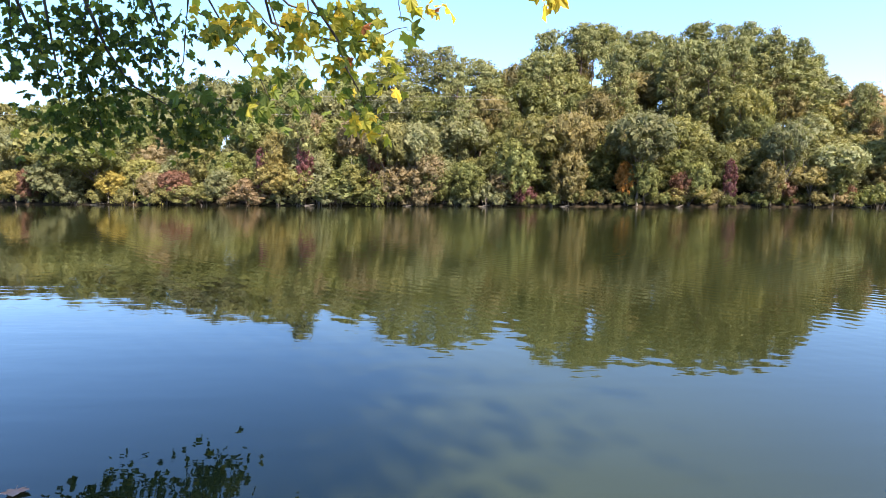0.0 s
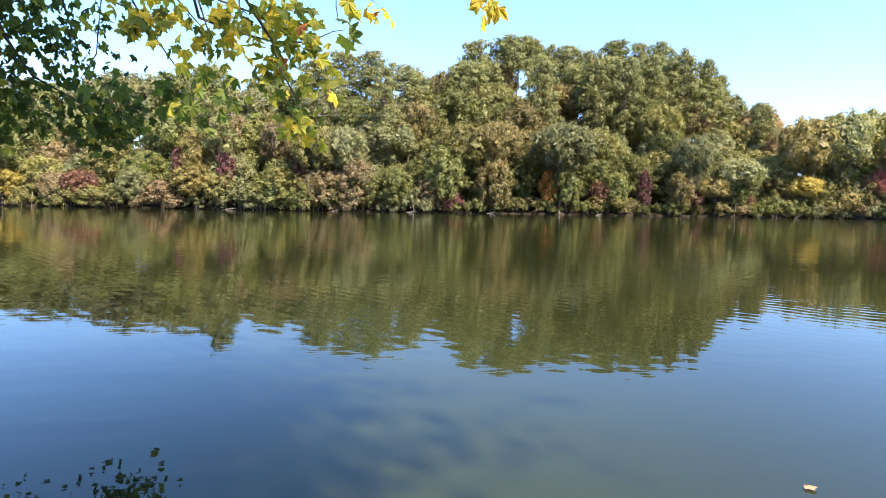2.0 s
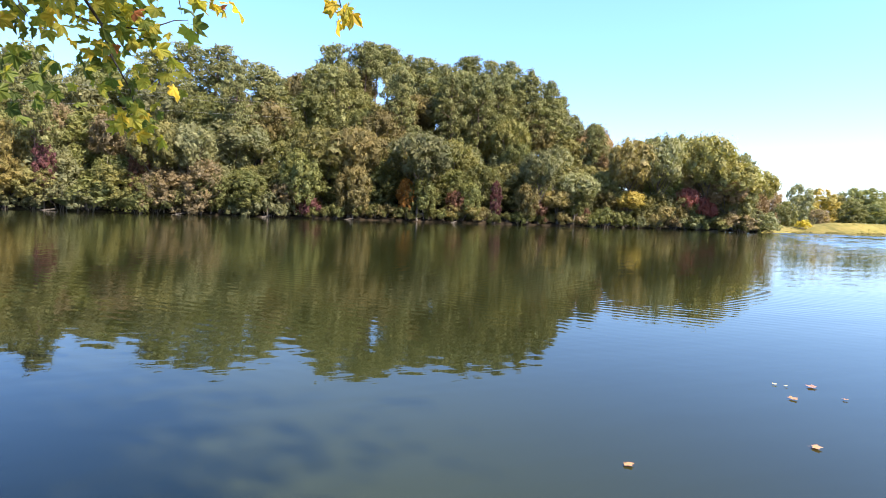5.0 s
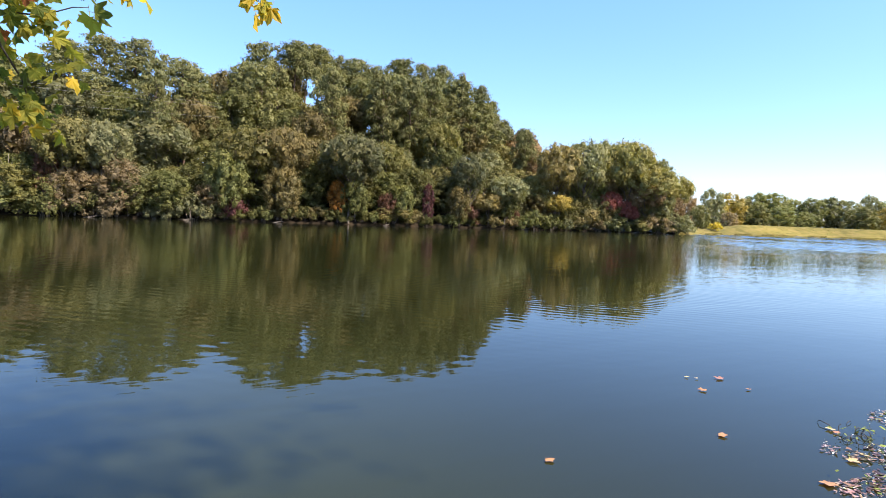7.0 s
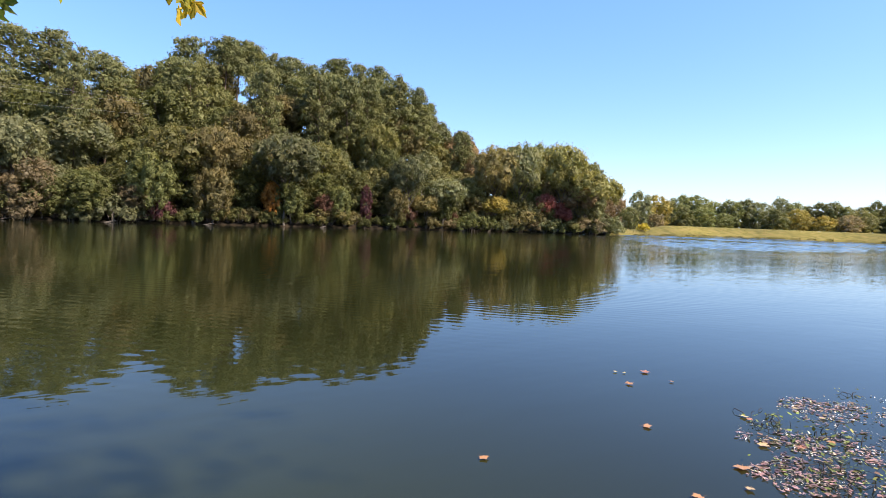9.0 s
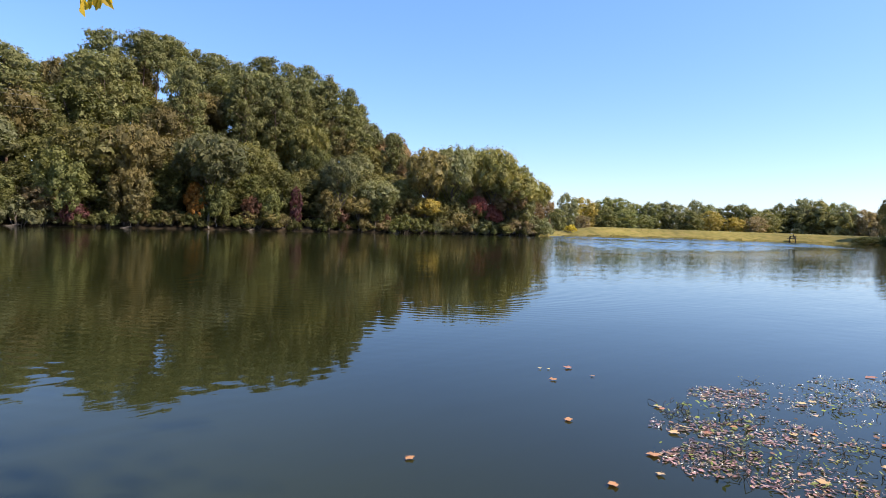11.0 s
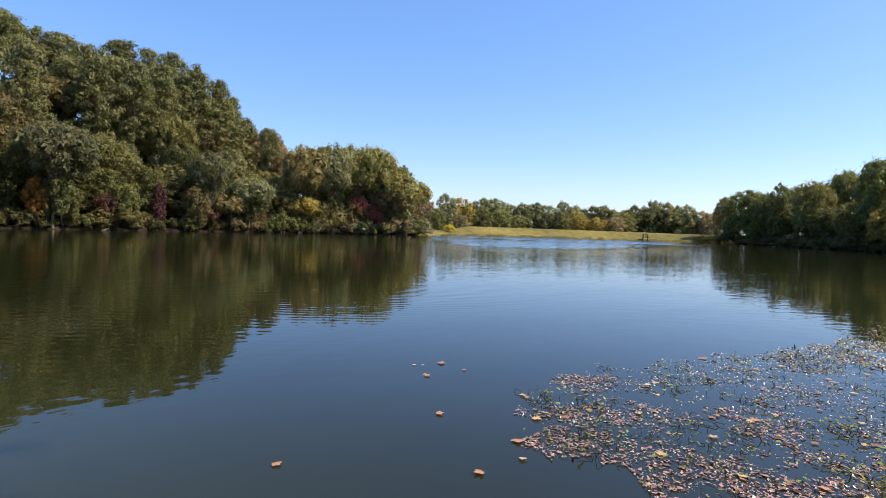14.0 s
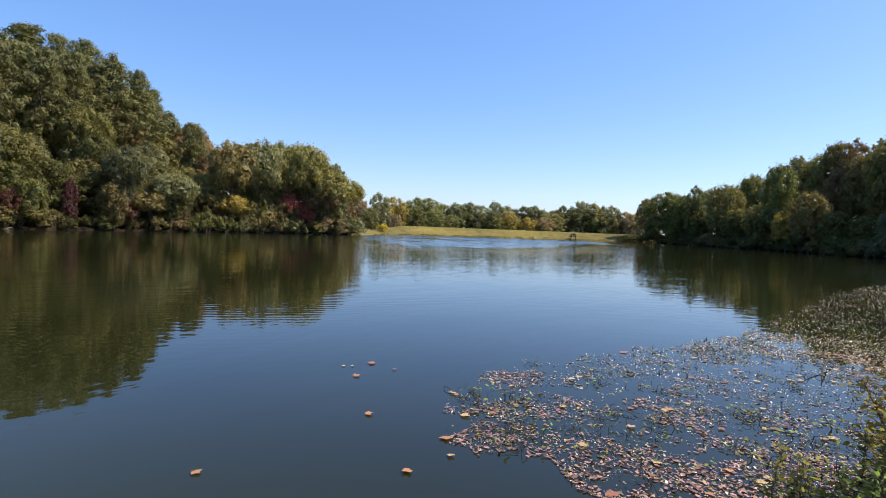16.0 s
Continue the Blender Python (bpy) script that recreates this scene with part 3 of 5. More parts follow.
BANK_UPPER = [
    (-36.8, 5, 3.2, "k"), (-35.4, 4.9, 3.7, "y"), (-33.5, 4.6, 4.3, "g"), (-31.3, 4.4, 4.1, "g"), (-28.5, 6, 3.9, "g"), (-25.8, 6.9, 3.6, "k"),
    (-23.5, 6.5, 4.7, "g"), (-21.5, 8.9, 3.9, "o"), (-20.2, 8.3, 4.2, "R"), (-18.5, 9, 4, "o"), (-17.9, 6.9, 5.1, "g"), (-17.4, 4.3, 1.7, "m"),
    (-16.2, 5.7, 2.3, "G"), (-15.5, 9.2, 3.6, "o"), (-13.6, 4.4, 2.1, "m"), (-13.6, 9.9, 3.2, "y"), (-13, 7.5, 3.2, "t"), (-11.1, 9.7, 3.8, "k"),
    (-10.9, 6.9, 5.4, "g"), (-9.6, 11.2, 3.8, "g"), (-8, 7.3, 4.7, "t"), (-7.4, 10.2, 4.4, "g"), (-6.7, 4.2, 1.9, "r"), (-5.3, 6.8, 4.2, "o"),
    (-4.7, 9.8, 4.4, "k"), (-3.1, 10, 4.7, "k"), (-2.8, 6.8, 4.5, "k"), (-1.1, 9.5, 3.9, "g"), (1.6, 7.4, 6.4, "k"), (1.7, 9.5, 3.6, "o"),
    (5.1, 9.9, 3.6, "k")]
BANK_LOWER = [
    (-36.9, 1.7, 2.2, "G"), (-36.1, 1.8, 1.8, "r"), (-34.4, 2.7, 3.8, "k"), (-33.3, 1.8, 3.2, "k"), (-31.5, 4.4, 3.7, "g"), (-30.3, 3.5, 2.9, "r"),
    (-30, 1.8, 3.8, "Y"), (-26.9, 1.7, 3.6, "t"), (-26.8, 4.1, 3.8, "t"), (-25.1, 1.9, 2.8, "r"), (-23.7, 0.9, 3.3, "o"), (-23.4, 4, 3.8, "o"),
    (-21.3, 2, 3.9, "k"), (-20, 3.7, 3.7, "g"), (-18.8, 1.4, 3.3, "R"), (-16.2, 2.8, 4.2, "G"), (-14.1, 2.1, 3.2, "o"), (-10.8, 4.2, 5.4, "g"),
    (-10.3, 1.6, 3.8, "g"), (-8.4, 2.7, 4.1, "y"), (-6.1, 2.1, 3.4, "y"), (-4.7, 2.7, 3.4, "t"), (-3.3, 1.6, 2.8, "d"), (-1.6, 3.8, 3.1, "t"),
    (-0.8, 2.5, 3.7, "g"), (0.9, 5.5, 4.5, "k"), (2.3, 3, 3.9, "g")]
HILL_UPPER = [
    (4.2, 9.5, 4.2, "b"), (5.9, 8.2, 4.4, "d"), (7.2, 12.2, 3.3, "b"), (8.3, 10.6, 5.2, "g"), (9.5, 7.4, 5.7, "o"), (9.9, 12.6, 4.6, "g"),
    (12.1, 11.2, 4.3, "g"), (12.4, 13, 3.2, "b"), (12.5, 7.6, 4, "b"), (13.6, 9.4, 4.2, "g"), (15.1, 9.2, 4.4, "b"), (15.4, 6.8, 4.4, "b"), (15.6, 9.5, 2.8, "t"),
    (17.8, 11, 4.3, "b"), (18.9, 7.4, 5.3, "k"), (20, 12, 2.4, "y"), (22.2, 6.7, 4.6, "y"), (22.2, 11.6, 4.5, "o"), (22.4, 12.8, 3.1, "k"),
    (24.8, 12, 3.4, "k"), (25.5, 9.9, 3.6, "g"), (26.3, 8, 2.5, "Y"), (27.2, 12, 2.9, "g"), (27.8, 8.8, 3.3, "y"), (28.7, 6.7, 2.8, "g"),
    (29.4, 10.3, 3.4, "b"), (30.5, 8.9, 2.7, "b"), (31, 6, 3.7, "k"), (31.4, 11.2, 2.2, "o"), (32.5, 9.7, 4.6, "k"), (34.2, 8.7, 2.1, "g"),
    (36, 8.4, 2.7, "R"), (36.6, 6.6, 2.3, "b")]
HILL_LOWER = [
    (4.8, 3.8, 3.9, "d"), (6.3, 2.1, 3.4, "t"), (7.6, 4.9, 4.1, "k"), (7.9, 1.1, 3.1, "m"), (10.1, 4.4, 3.6, "g"), (11.2, 1.6, 3.3, "d"),
    (12, 4.2, 3.8, "b"), (13.2, 0.9, 3.8, "k"), (14.4, 4.6, 3.4, "g"), (15.2, 2.6, 3.2, "d"), (15.9, 5.5, 3.4, "y"), (17.7, 2.8, 1.8, "O"),
    (18.8, 5, 4.3, "o"), (20.8, 2.8, 3, "d"), (22.3, 3.9, 3.9, "g"), (22.6, 1.8, 1.9, "r"), (23.1, 0.8, 4.1, "G"), (25.1, 4.5, 3.2, "d"),
    (25.2, 2, 2.8, "d"), (26.7, 2.9, 1.4, "m"), (28.7, 3.7, 4.1, "o"), (30.8, 1.2, 2.1, "r"), (32.1, 1.8, 2.8, "d"), (33.2, 4.9, 3.3, "o"),
    (34.4, 3.3, 2.9, "k"), (35.4, -0.3, 1.9, "t"), (35.4, 0.8, 1, "r"), (35.5, 4.6, 2.8, "o")]
POINT = [
    (32.8, 2.2, 2.8, "b"), (34.4, 3.9, 3.6, "k"), (35.4, -0.1, 2, "t"), (35.9, 7.9, 3.6, "R"), (37.2, 4.1, 3.6, "o"), (37.9, 6, 3.3, "R"),
    (39.4, 2.3, 5.6, "Y"), (39.5, 7.2, 3, "b"), (40.9, 4.7, 3.2, "b"), (42, 7.5, 2.9, "k"), (42.4, 1.4, 2.4, "b"), (42.5, 4.1, 2.9, "g"),
    (43.9, 7.5, 2.6, "k"), (44.6, 0.3, 2.8, "k"), (44.6, 2.7, 2.1, "p"), (44.6, 4.7, 2.8, "t"), (45.6, 5.3, 2.8, "k"), (45.9, 1.9, 1.9, "p"),
    (46.2, 7.5, 3.5, "o"), (46.7, 1.4, 1.3, "p"), (47.4, 0.4, 2, "o"), (47.9, 3.6, 3.4, "R"), (48.1, 5.2, 3.9, "o"), (48.8, 0.9, 2.1, "t"),
    (49, 5.9, 2, "k"), (50.1, 4.4, 2.9, "o"), (50.5, 1.2, 2.1, "k"), (51.5, 0.4, 1.2, "k")]
SHADED_BANK = [
    (79.7, 3.5, 1.8, "b"), (81.5, 4.1, 3.7, "g"), (82.3, 2.3, 3.2, "g"), (82.9, 3.9, 2.2, "g"), (83.8, 4.7, 1.7, "g"), (84.4, 2.9, 2.6, "k"),
    (84.9, 4.4, 2.1, "k"), (86.2, 4.9, 2.6, "o"), (86.9, 3.9, 2.1, "y"), (87.4, 2.7, 2.5, "d"), (87.7, 4.7, 2, "g"), (88.4, 5.7, 2.3, "g"),
    (89.1, 3.2, 2.4, "o"), (89.7, 5.4, 2.8, "o"), (90.5, 6.6, 2.2, "g"), (90.8, 3.7, 2.3, "o"), (91.1, 2.6, 2.1, "Y"), (91.7, 7.2, 2.3, "k"),
    (92.3, 6.6, 3, "R"), (92.8, 4.2, 2.8, "b"), (93.7, 7.5, 3.3, "y"), (93.9, 5.8, 2.9, "b"), (94.6, 8.3, 2.5, "b"), (95.1, 6, 2.8, "R"),
    (95.7, 8.4, 2.5, "R"), (96.6, 5.5, 2.9, "d"), (96.7, 7.3, 2.7, "b"), (97.3, 8.3, 2.4, "b")]
BEYOND_DAM = [
    (51.6, 2.5, 1.7, "R"), (52.5, 1.7, 1.9, "d"), (53.5, 3.2, 1.9, "k"), (55, 1.1, 2.4, "t"), (55, 2.8, 2.9, "Y"), (57.1, 2.9, 2.5, "g"),
    (57.2, 1.8, 2.2, "d"), (58.3, 2.9, 3, "g"), (59, 1.8, 3.4, "g"), (59.8, 2.4, 2.5, "g"), (60.7, 1.3, 3, "g"), (61.2, 2.5, 2.5, "g"),
    (62.4, 2.6, 2.5, "d"), (63.5, 2.4, 2.5, "k"), (64.7, 1.8, 3.4, "d"), (65.1, 2.8, 1.9, "k"), (66.1, 2.4, 2.5, "g"), (66.4, 1.8, 2.9, "Y"),
    (67.8, 2.4, 2.5, "d"), (68.4, 1.3, 2.9, "Y"), (68.9, 2.5, 2.4, "d")]
DAM_END = [
    (56.1, 2.3, 2.5, "o"), (69.7, 2.1, 2.4, "g"), (70, 1.4, 2.5, "t"), (70.8, 1.8, 2.9, "o"), (71.1, 2.1, 2.8, "d"), (71.9, 2.6, 1.9, "d"),
    (73.3, 2.4, 3.3, "d"), (73.5, 3.1, 1.8, "k"), (74.6, 2.9, 2.1, "o"), (75.4, 2.7, 1.9, "g"), (75.9, 2, 2.5, "o"), (76.5, 2.7, 1.4, "k"),
    (77.5, 2.2, 2.2, "t"), (78.2, 2, 1.7, "t"), (79, 2.4, 1.5, "b")]

rng = np.random.default_rng(101)
# pale paints light into the tints: hill and pines darker, point and shaded bank brighter
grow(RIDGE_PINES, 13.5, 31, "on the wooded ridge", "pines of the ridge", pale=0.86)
grow(BANK_UPPER, 8.5, 30, "on the wooded slope", "trees of the far bank", broad=ROUND)
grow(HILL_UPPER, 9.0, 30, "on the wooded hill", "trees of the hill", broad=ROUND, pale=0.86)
grow(BANK_LOWER, 5.8, 8, "at the foot of the wooded slope", "trees of the far bank")
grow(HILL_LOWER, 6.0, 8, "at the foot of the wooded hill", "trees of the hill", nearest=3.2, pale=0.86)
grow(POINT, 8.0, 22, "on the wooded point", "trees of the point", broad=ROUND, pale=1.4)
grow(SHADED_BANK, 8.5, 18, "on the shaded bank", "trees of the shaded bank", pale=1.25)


def filling():
    """The lower trees between the tall crowns, the far end of the skyline and what stands past the edges of the view."""
    for depth, step, low, high in ((3.5, 4.6, 4.6, 6.0), (8, 5.2, 5.5, 6.8), (14, 5.6, 5.5, 7.0), (20.5, 5.6, 5.5, 7.2), (27, 5.8, 5.0, 7.0)):
        az = -46 + rng.random() * 3
        while az < 37:
            x, y, d = along_bank(az, depth + rng.uniform(-1.5, 1.5) + (2.5 if depth < 5 and az > 6 else 0))
            az += math.degrees(step / d) * rng.uniform(0.85, 1.2)
            h = rng.uniform(low, high)
            if abs(az - 14.6) < 3 and depth > 18:
                h = min(h, math.tan(radians(9.0)) * d + EYE - land_height(x, y))
            if h < 3:
                continue
            colour, word = pick([TINTS[k] for k in ("gdobk" if az > 4 else "ggokkyt")])
            plant(pick(BROAD), x, y, h, 10, colour, word + " broadleaf tree among the taller crowns", widen=rng.uniform(0.95, 1.2), name="broadleaf_tree")
    az = 37.5
    while az < 50.5:
        x, y, d = along_bank(az, rng.uniform(0.6, 2.4))
        colour, word = TINTS[pick("bbRko")]
        plant(pick(BROAD), x, y, rng.uniform(3.6, 5.2), 10, colour, word + " small broadleaf tree on the wooded point", group="trees of the point", name="small_tree")
        az += rng.uniform(0.8, 1.4)
    az = 8.6
    while az < 33:
        if abs(az - 14.6) > 1.6:
            el = float(np.interp(az, SKY_AZ, SKY_EL)) - rng.uniform(0.9, 2.2)
            grow([(az, el, rng.uniform(2.6, 3.8), "pine")], 12.5, 31, "on the wooded ridge", "pines of the ridge")
        az += rng.uniform(1.3, 2.0)
    az = -48.0
    while az < -14.5:
        el = float(np.interp(az, SKY_AZ, SKY_EL)) + rng.uniform(-0.5, 0.15)
        grow([(az, el, rng.uniform(3.2, 4.6), pick("ggokk"))], 8.5, 30, "on the skyline of the wooded slope", "trees of the far bank")
        az += rng.uniform(1.8, 2.8)
    for az in (98.5, 100, 101.7, 103.5, 105.5, 108, 111):
        grow([(az, float(np.interp(az, RIGHT_AZ, RIGHT_EL)), 4.0, pick("bRgo"))], 9.5, 14, "on the shaded bank", "trees of the shaded bank")
    az = 80.2
    while az < 108:
        x, y, d = along_bank(az, rng.uniform(1.5, 4.5))
        colour, word = pick([TINTS[k] for k in "dgk"])
        plant(pick(BROAD), x, y, min(rng.uniform(4.5, 6.5), 0.05 * d + 1.2), 10, colour, word + " broadleaf tree on the shaded bank", group="trees of the shaded bank", name="small_tree")
        az += rng.uniform(1.6, 2.4)


rng = np.random.default_rng(102)
filling()


def leaning_trees():
    """Trees that lean out over the water at the foot of the hill and shade it."""
    az = 7.5
    while az < 36:
        x, y, d = along_bank(az, rng.uniform(0.2, 0.9))
        colour, word = pick([TINTS[k] for k in "gdbk"])
        toward_water = math.atan2(-y, -x) + rng.uniform(-0.4, 0.4)
        plant(pick(LEANING), x, y, rng.uniform(4.2, 6.8), 8, colour, word + " tree leaning out over the water", group="trees of the hill", widen=0.85, turn=toward_water, name="leaning_tree")
        az += rng.uniform(4.5, 8.0)


rng = np.random.default_rng(103)
leaning_trees()


def shore_shrubs():
    az = -44.0
    while az < 51.3:
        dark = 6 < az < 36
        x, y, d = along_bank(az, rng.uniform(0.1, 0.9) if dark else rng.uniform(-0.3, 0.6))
        # deeper greens at the hill's foot paint in the shade of overhanging trees
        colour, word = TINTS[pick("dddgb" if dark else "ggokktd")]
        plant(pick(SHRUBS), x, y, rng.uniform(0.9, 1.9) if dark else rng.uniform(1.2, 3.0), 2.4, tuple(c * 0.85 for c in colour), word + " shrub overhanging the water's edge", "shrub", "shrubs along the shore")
        az += rng.uniform(0.8, 1.4) if dark else rng.uniform(1.2, 2.0)
    az = 79.8
    while az < 106:
        x, y, d = along_bank(az, rng.uniform(-0.4, 0.5))
        colour, word = TINTS[pick("dgkb")]
        plant(pick(SHRUBS), x, y, rng.uniform(1.6, 3.2), 2.4, colour, word + " shrub on the shaded shore", "shrub", "shrubs along the shaded shore", widen=1.2)
        az += rng.uniform(0.5, 0.9)
    for az in (77.4, 77.9, 78.3, 78.8, 79.2, 79.6):
        x, y, d = along_bank(az, rng.uniform(0.2, 1.6))
        plant(pick(SHRUBS), x, y, rng.uniform(0.7, 1.5), 2.4, TINTS["d"][0], "low dark shrub at the end of the dam", "shrub", "shrubs along the shaded shore", widen=1.6)


rng = np.random.default_rng(104)
shore_shrubs()


def beyond_dam():
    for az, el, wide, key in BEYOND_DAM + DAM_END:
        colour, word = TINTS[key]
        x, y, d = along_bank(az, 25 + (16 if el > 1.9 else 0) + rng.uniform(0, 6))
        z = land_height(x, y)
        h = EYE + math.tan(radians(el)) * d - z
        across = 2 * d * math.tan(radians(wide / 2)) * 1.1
        # tints scaled up and lifted: distance haze put into the crown colour
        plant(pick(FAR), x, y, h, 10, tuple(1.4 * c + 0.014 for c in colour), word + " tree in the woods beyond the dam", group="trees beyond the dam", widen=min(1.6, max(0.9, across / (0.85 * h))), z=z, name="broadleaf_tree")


rng = np.random.default_rng(105)
beyond_dam()


def gather(name, label, spots, colour):
    """Crowns that only close the gaps far behind, joined into one mesh."""
    vs, fs = [], []
    for x, y, z, h, wide in spots:
        m = np.array(Matrix.LocRotScale((x, y, z), Euler((0, 0, rng.random() * 6.28)), (wide * 0.1, wide * 0.1, h * 0.1)))
        me = pick(FAR).children[1].data
        co = np.empty(len(me.vertices) * 3)
        me.vertices.foreach_get("co", co)
        n = len(vs)
        vs += (co.reshape(-1, 3) @ m[:3, :3].T + m[:3, 3]).tolist()
        fs += [[i + n for i in p.vertices] for p in me.polygons]
    ob = new(name, mesh_from(name, vs, fs, FOLIAGE))
    ob.color = (*colour, 1)
    tagged(ob, label, "woods", kind="stuff")


def back_woods():
    spots, az = [], -46.0
    while az < 38:
        x, y, d = along_bank(az, 34)
        z = land_height(x, y)
        top = float(np.interp(az, SKY_AZ, SKY_EL)) * rng.uniform(0.80, 0.90)
        if abs(az - 14.6) < 4.4:
            top = min(top, 9.7)
        h = math.tan(radians(top)) * d + EYE - z
        if h > 3:
            spots.append((x, y, z, h, h * 1.1))
        az += rng.uniform(3.0, 4.2)
    gather("ridge_woods", "green tree crowns on the back of the wooded ridge", spots, TINTS["g"][0])
    spots, az = [], 79.0
    while az < 104:
        x, y, d = along_bank(az, 13)
        z = land_height(x, y)
        h = (math.tan(radians(float(np.interp(az, RIGHT_AZ, RIGHT_EL)))) * d + EYE - z) * rng.uniform(0.7, 0.9)
        spots.append((x, y, z - 0.6, h, h * 1.2))
        x, y, d = along_bank(az + 1.2, 7)
        spots.append((x, y, land_height(x, y) - 0.8, rng.uniform(3.4, 4.6), 6.0))
        x, y, d = along_bank(az, 3.5)
        spots.append((x, y, land_height(x, y) - 1.0, rng.uniform(4.4, 5.4), 6.5))
        az += rng.uniform(1.5, 2.2)
    for az in (78.2, 78.8, 79.4, 80.0, 80.6, 81.4):
        x, y, d = along_bank(az, 9)
        spots.append((x, y, land_height(x, y) - 0.5, 3.0, 5.0))
    gather("bank_woods", "dark tree crowns behind the shaded bank", spots, TINTS["d"][0])
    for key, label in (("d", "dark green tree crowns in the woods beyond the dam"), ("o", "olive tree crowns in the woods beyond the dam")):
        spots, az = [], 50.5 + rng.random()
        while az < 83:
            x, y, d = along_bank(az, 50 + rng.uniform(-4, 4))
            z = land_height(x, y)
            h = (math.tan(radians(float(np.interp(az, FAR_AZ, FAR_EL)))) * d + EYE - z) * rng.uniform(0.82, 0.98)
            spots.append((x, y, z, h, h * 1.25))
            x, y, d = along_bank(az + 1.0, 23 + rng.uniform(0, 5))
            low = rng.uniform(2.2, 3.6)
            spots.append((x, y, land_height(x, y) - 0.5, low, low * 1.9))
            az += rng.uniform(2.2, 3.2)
        # same painted haze as on the single trees beyond the dam
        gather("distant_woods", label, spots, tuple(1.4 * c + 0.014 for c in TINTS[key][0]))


rng = np.random.default_rng(106)
back_woods()
for ob in BROAD + ROUND + TALL + PINES + SHRUBS + LEANING + FAR:
    if ob not in used:
        for c in (*ob.children, ob):
            bpy.data.objects.remove(c)
rng = np.random.default_rng(108)


# ---- the sycamore over the near bank ----
def toward(az, el, dist):
    """A point seen from the standpoint under azimuth and elevation, dist metres away."""
    a, e = radians(az), radians(el)
    return Vector((dist * math.sin(a) * math.cos(e), dist * math.cos(a) * math.cos(e), EYE + dist * math.sin(e)))


def palmate(seed, cup):
    """A lobed, toothed sycamore leaf about 1 wide, stalk at the origin, tip towards +y, slightly cupped."""
    r = np.random.default_rng(seed)
    outline = [(math.radians(180), 0.10)]
    tips = [(-118, 0.50), (-62, 0.78), (0, 0.92), (62, 0.78), (118, 0.50)]
    for i, (a, q) in enumerate(tips):
        q *= r.uniform(0.9, 1.1)
        outline += [(math.radians(a - 20), q * 0.74), (math.radians(a - 11), q * 0.80), (math.radians(a), q), (math.radians(a + 11), q * 0.80), (math.radians(a + 20), q * 0.74)]
        if i < 4:
            outline.append((math.radians((a + tips[i + 1][0]) / 2), 0.54 * r.uniform(0.9, 1.12)))
    verts = [(0, 0.12, 0.0)]
    for a, q in outline:
        x, y = q * math.sin(a) * 0.8, q * math.cos(a) * 0.8 + 0.15
        verts.append((x, y, -cup * (x * x * 1.2 + (y - 0.12) ** 2 * 0.8) + 0.05 * r.normal()))
    n = len(outline)
    faces = [(0, 1 + i, 1 + (i + 1) % n) for i in range(n)]
    # the stalk
    k = len(verts)
    verts += [(-0.012, 0.1, 0.0), (0.012, 0.1, 0.0), (0.008, -0.4, 0.06), (-0.008, -0.4, 0.06)]
    faces.append((k, k + 1, k + 2, k + 3))
    return verts, faces


LEAF_SHAPES = [palmate(i, c) for i, c in ((1, 0.25), (2, 0.6), (3, -0.15), (4, 0.9))]
LEAF_MESHES = [mesh_from("leaf", v, f, LEAF) for v, f in LEAF_SHAPES]
# SHADE_GREEN is leaf green with the crown's shade painted in
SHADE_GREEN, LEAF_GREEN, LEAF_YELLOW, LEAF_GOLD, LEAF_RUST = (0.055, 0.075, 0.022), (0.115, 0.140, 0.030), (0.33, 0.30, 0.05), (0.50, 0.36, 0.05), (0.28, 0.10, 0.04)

sycamore = tagged(new("sycamore_tree"), "large sycamore with yellowing lobed leaves leaning over the water", "tree")
tv, tf = [], []
tube(tv, tf, [(-4.2, -2.2, -0.3), (-4.1, -2.0, 1.5), (-3.9, -1.5, 3.2), (-3.6, -0.7, 5.0), (-3.2, 0.4, 7.0), (-2.8, 1.4, 9.0)], [0.36, 0.28, 0.24, 0.2, 0.14, 0.05], 12)
part("trunk", mesh_from("trunk", tv, tf, BARK, False), sycamore)


def bough(name, anchor, dist, lines, thick):
    """A limb from the trunk to the anchor and its twigs, each a line of (azimuth, elevation) seen at the distance dist."""
    v, f = [], []
    first = [toward(az, el, dist) for az, el in lines[0]]
    tube(v, f, [Vector(anchor), (Vector(anchor) + first[0]) / 2 + Vector((0, 0, 0.5)), first[0] + Vector((0, 0, 0.3)), first[0]], [thick * 3, thick * 2.2, thick * 1.4, thick], 7)
    for i, line in enumerate(lines):
        pts = [toward(az, el, dist + 0.12 * math.sin(i * 2.1 + j)) for j, (az, el) in enumerate(line)]
        if i:
            hub = first[0] + Vector((0, 0, 0.3))
            tube(v, f, [hub, (hub + pts[0]) / 2 + Vector((0, 0, 0.15)), pts[0]], [thick, thick * 0.8, thick * 0.7], 5)
        n = len(pts)
        tube(v, f, pts, [thick * (0.75 - 0.6 * j / (n - 1)) for j in range(n)], 5)
    return part(name, mesh_from(name, v, f, TWIG, False), sycamore)


def leaf_pose(p, size, droop):
    """A hanging leaf at p: the tip points mostly down and outwards."""
    rz = rng.uniform(0, 6.28)
    rx = -radians(rng.normal(droop, 28))
    m = Matrix.LocRotScale(p, Euler((rx, rng.normal() * 0.65, rz)), (size, size, size))
    return m


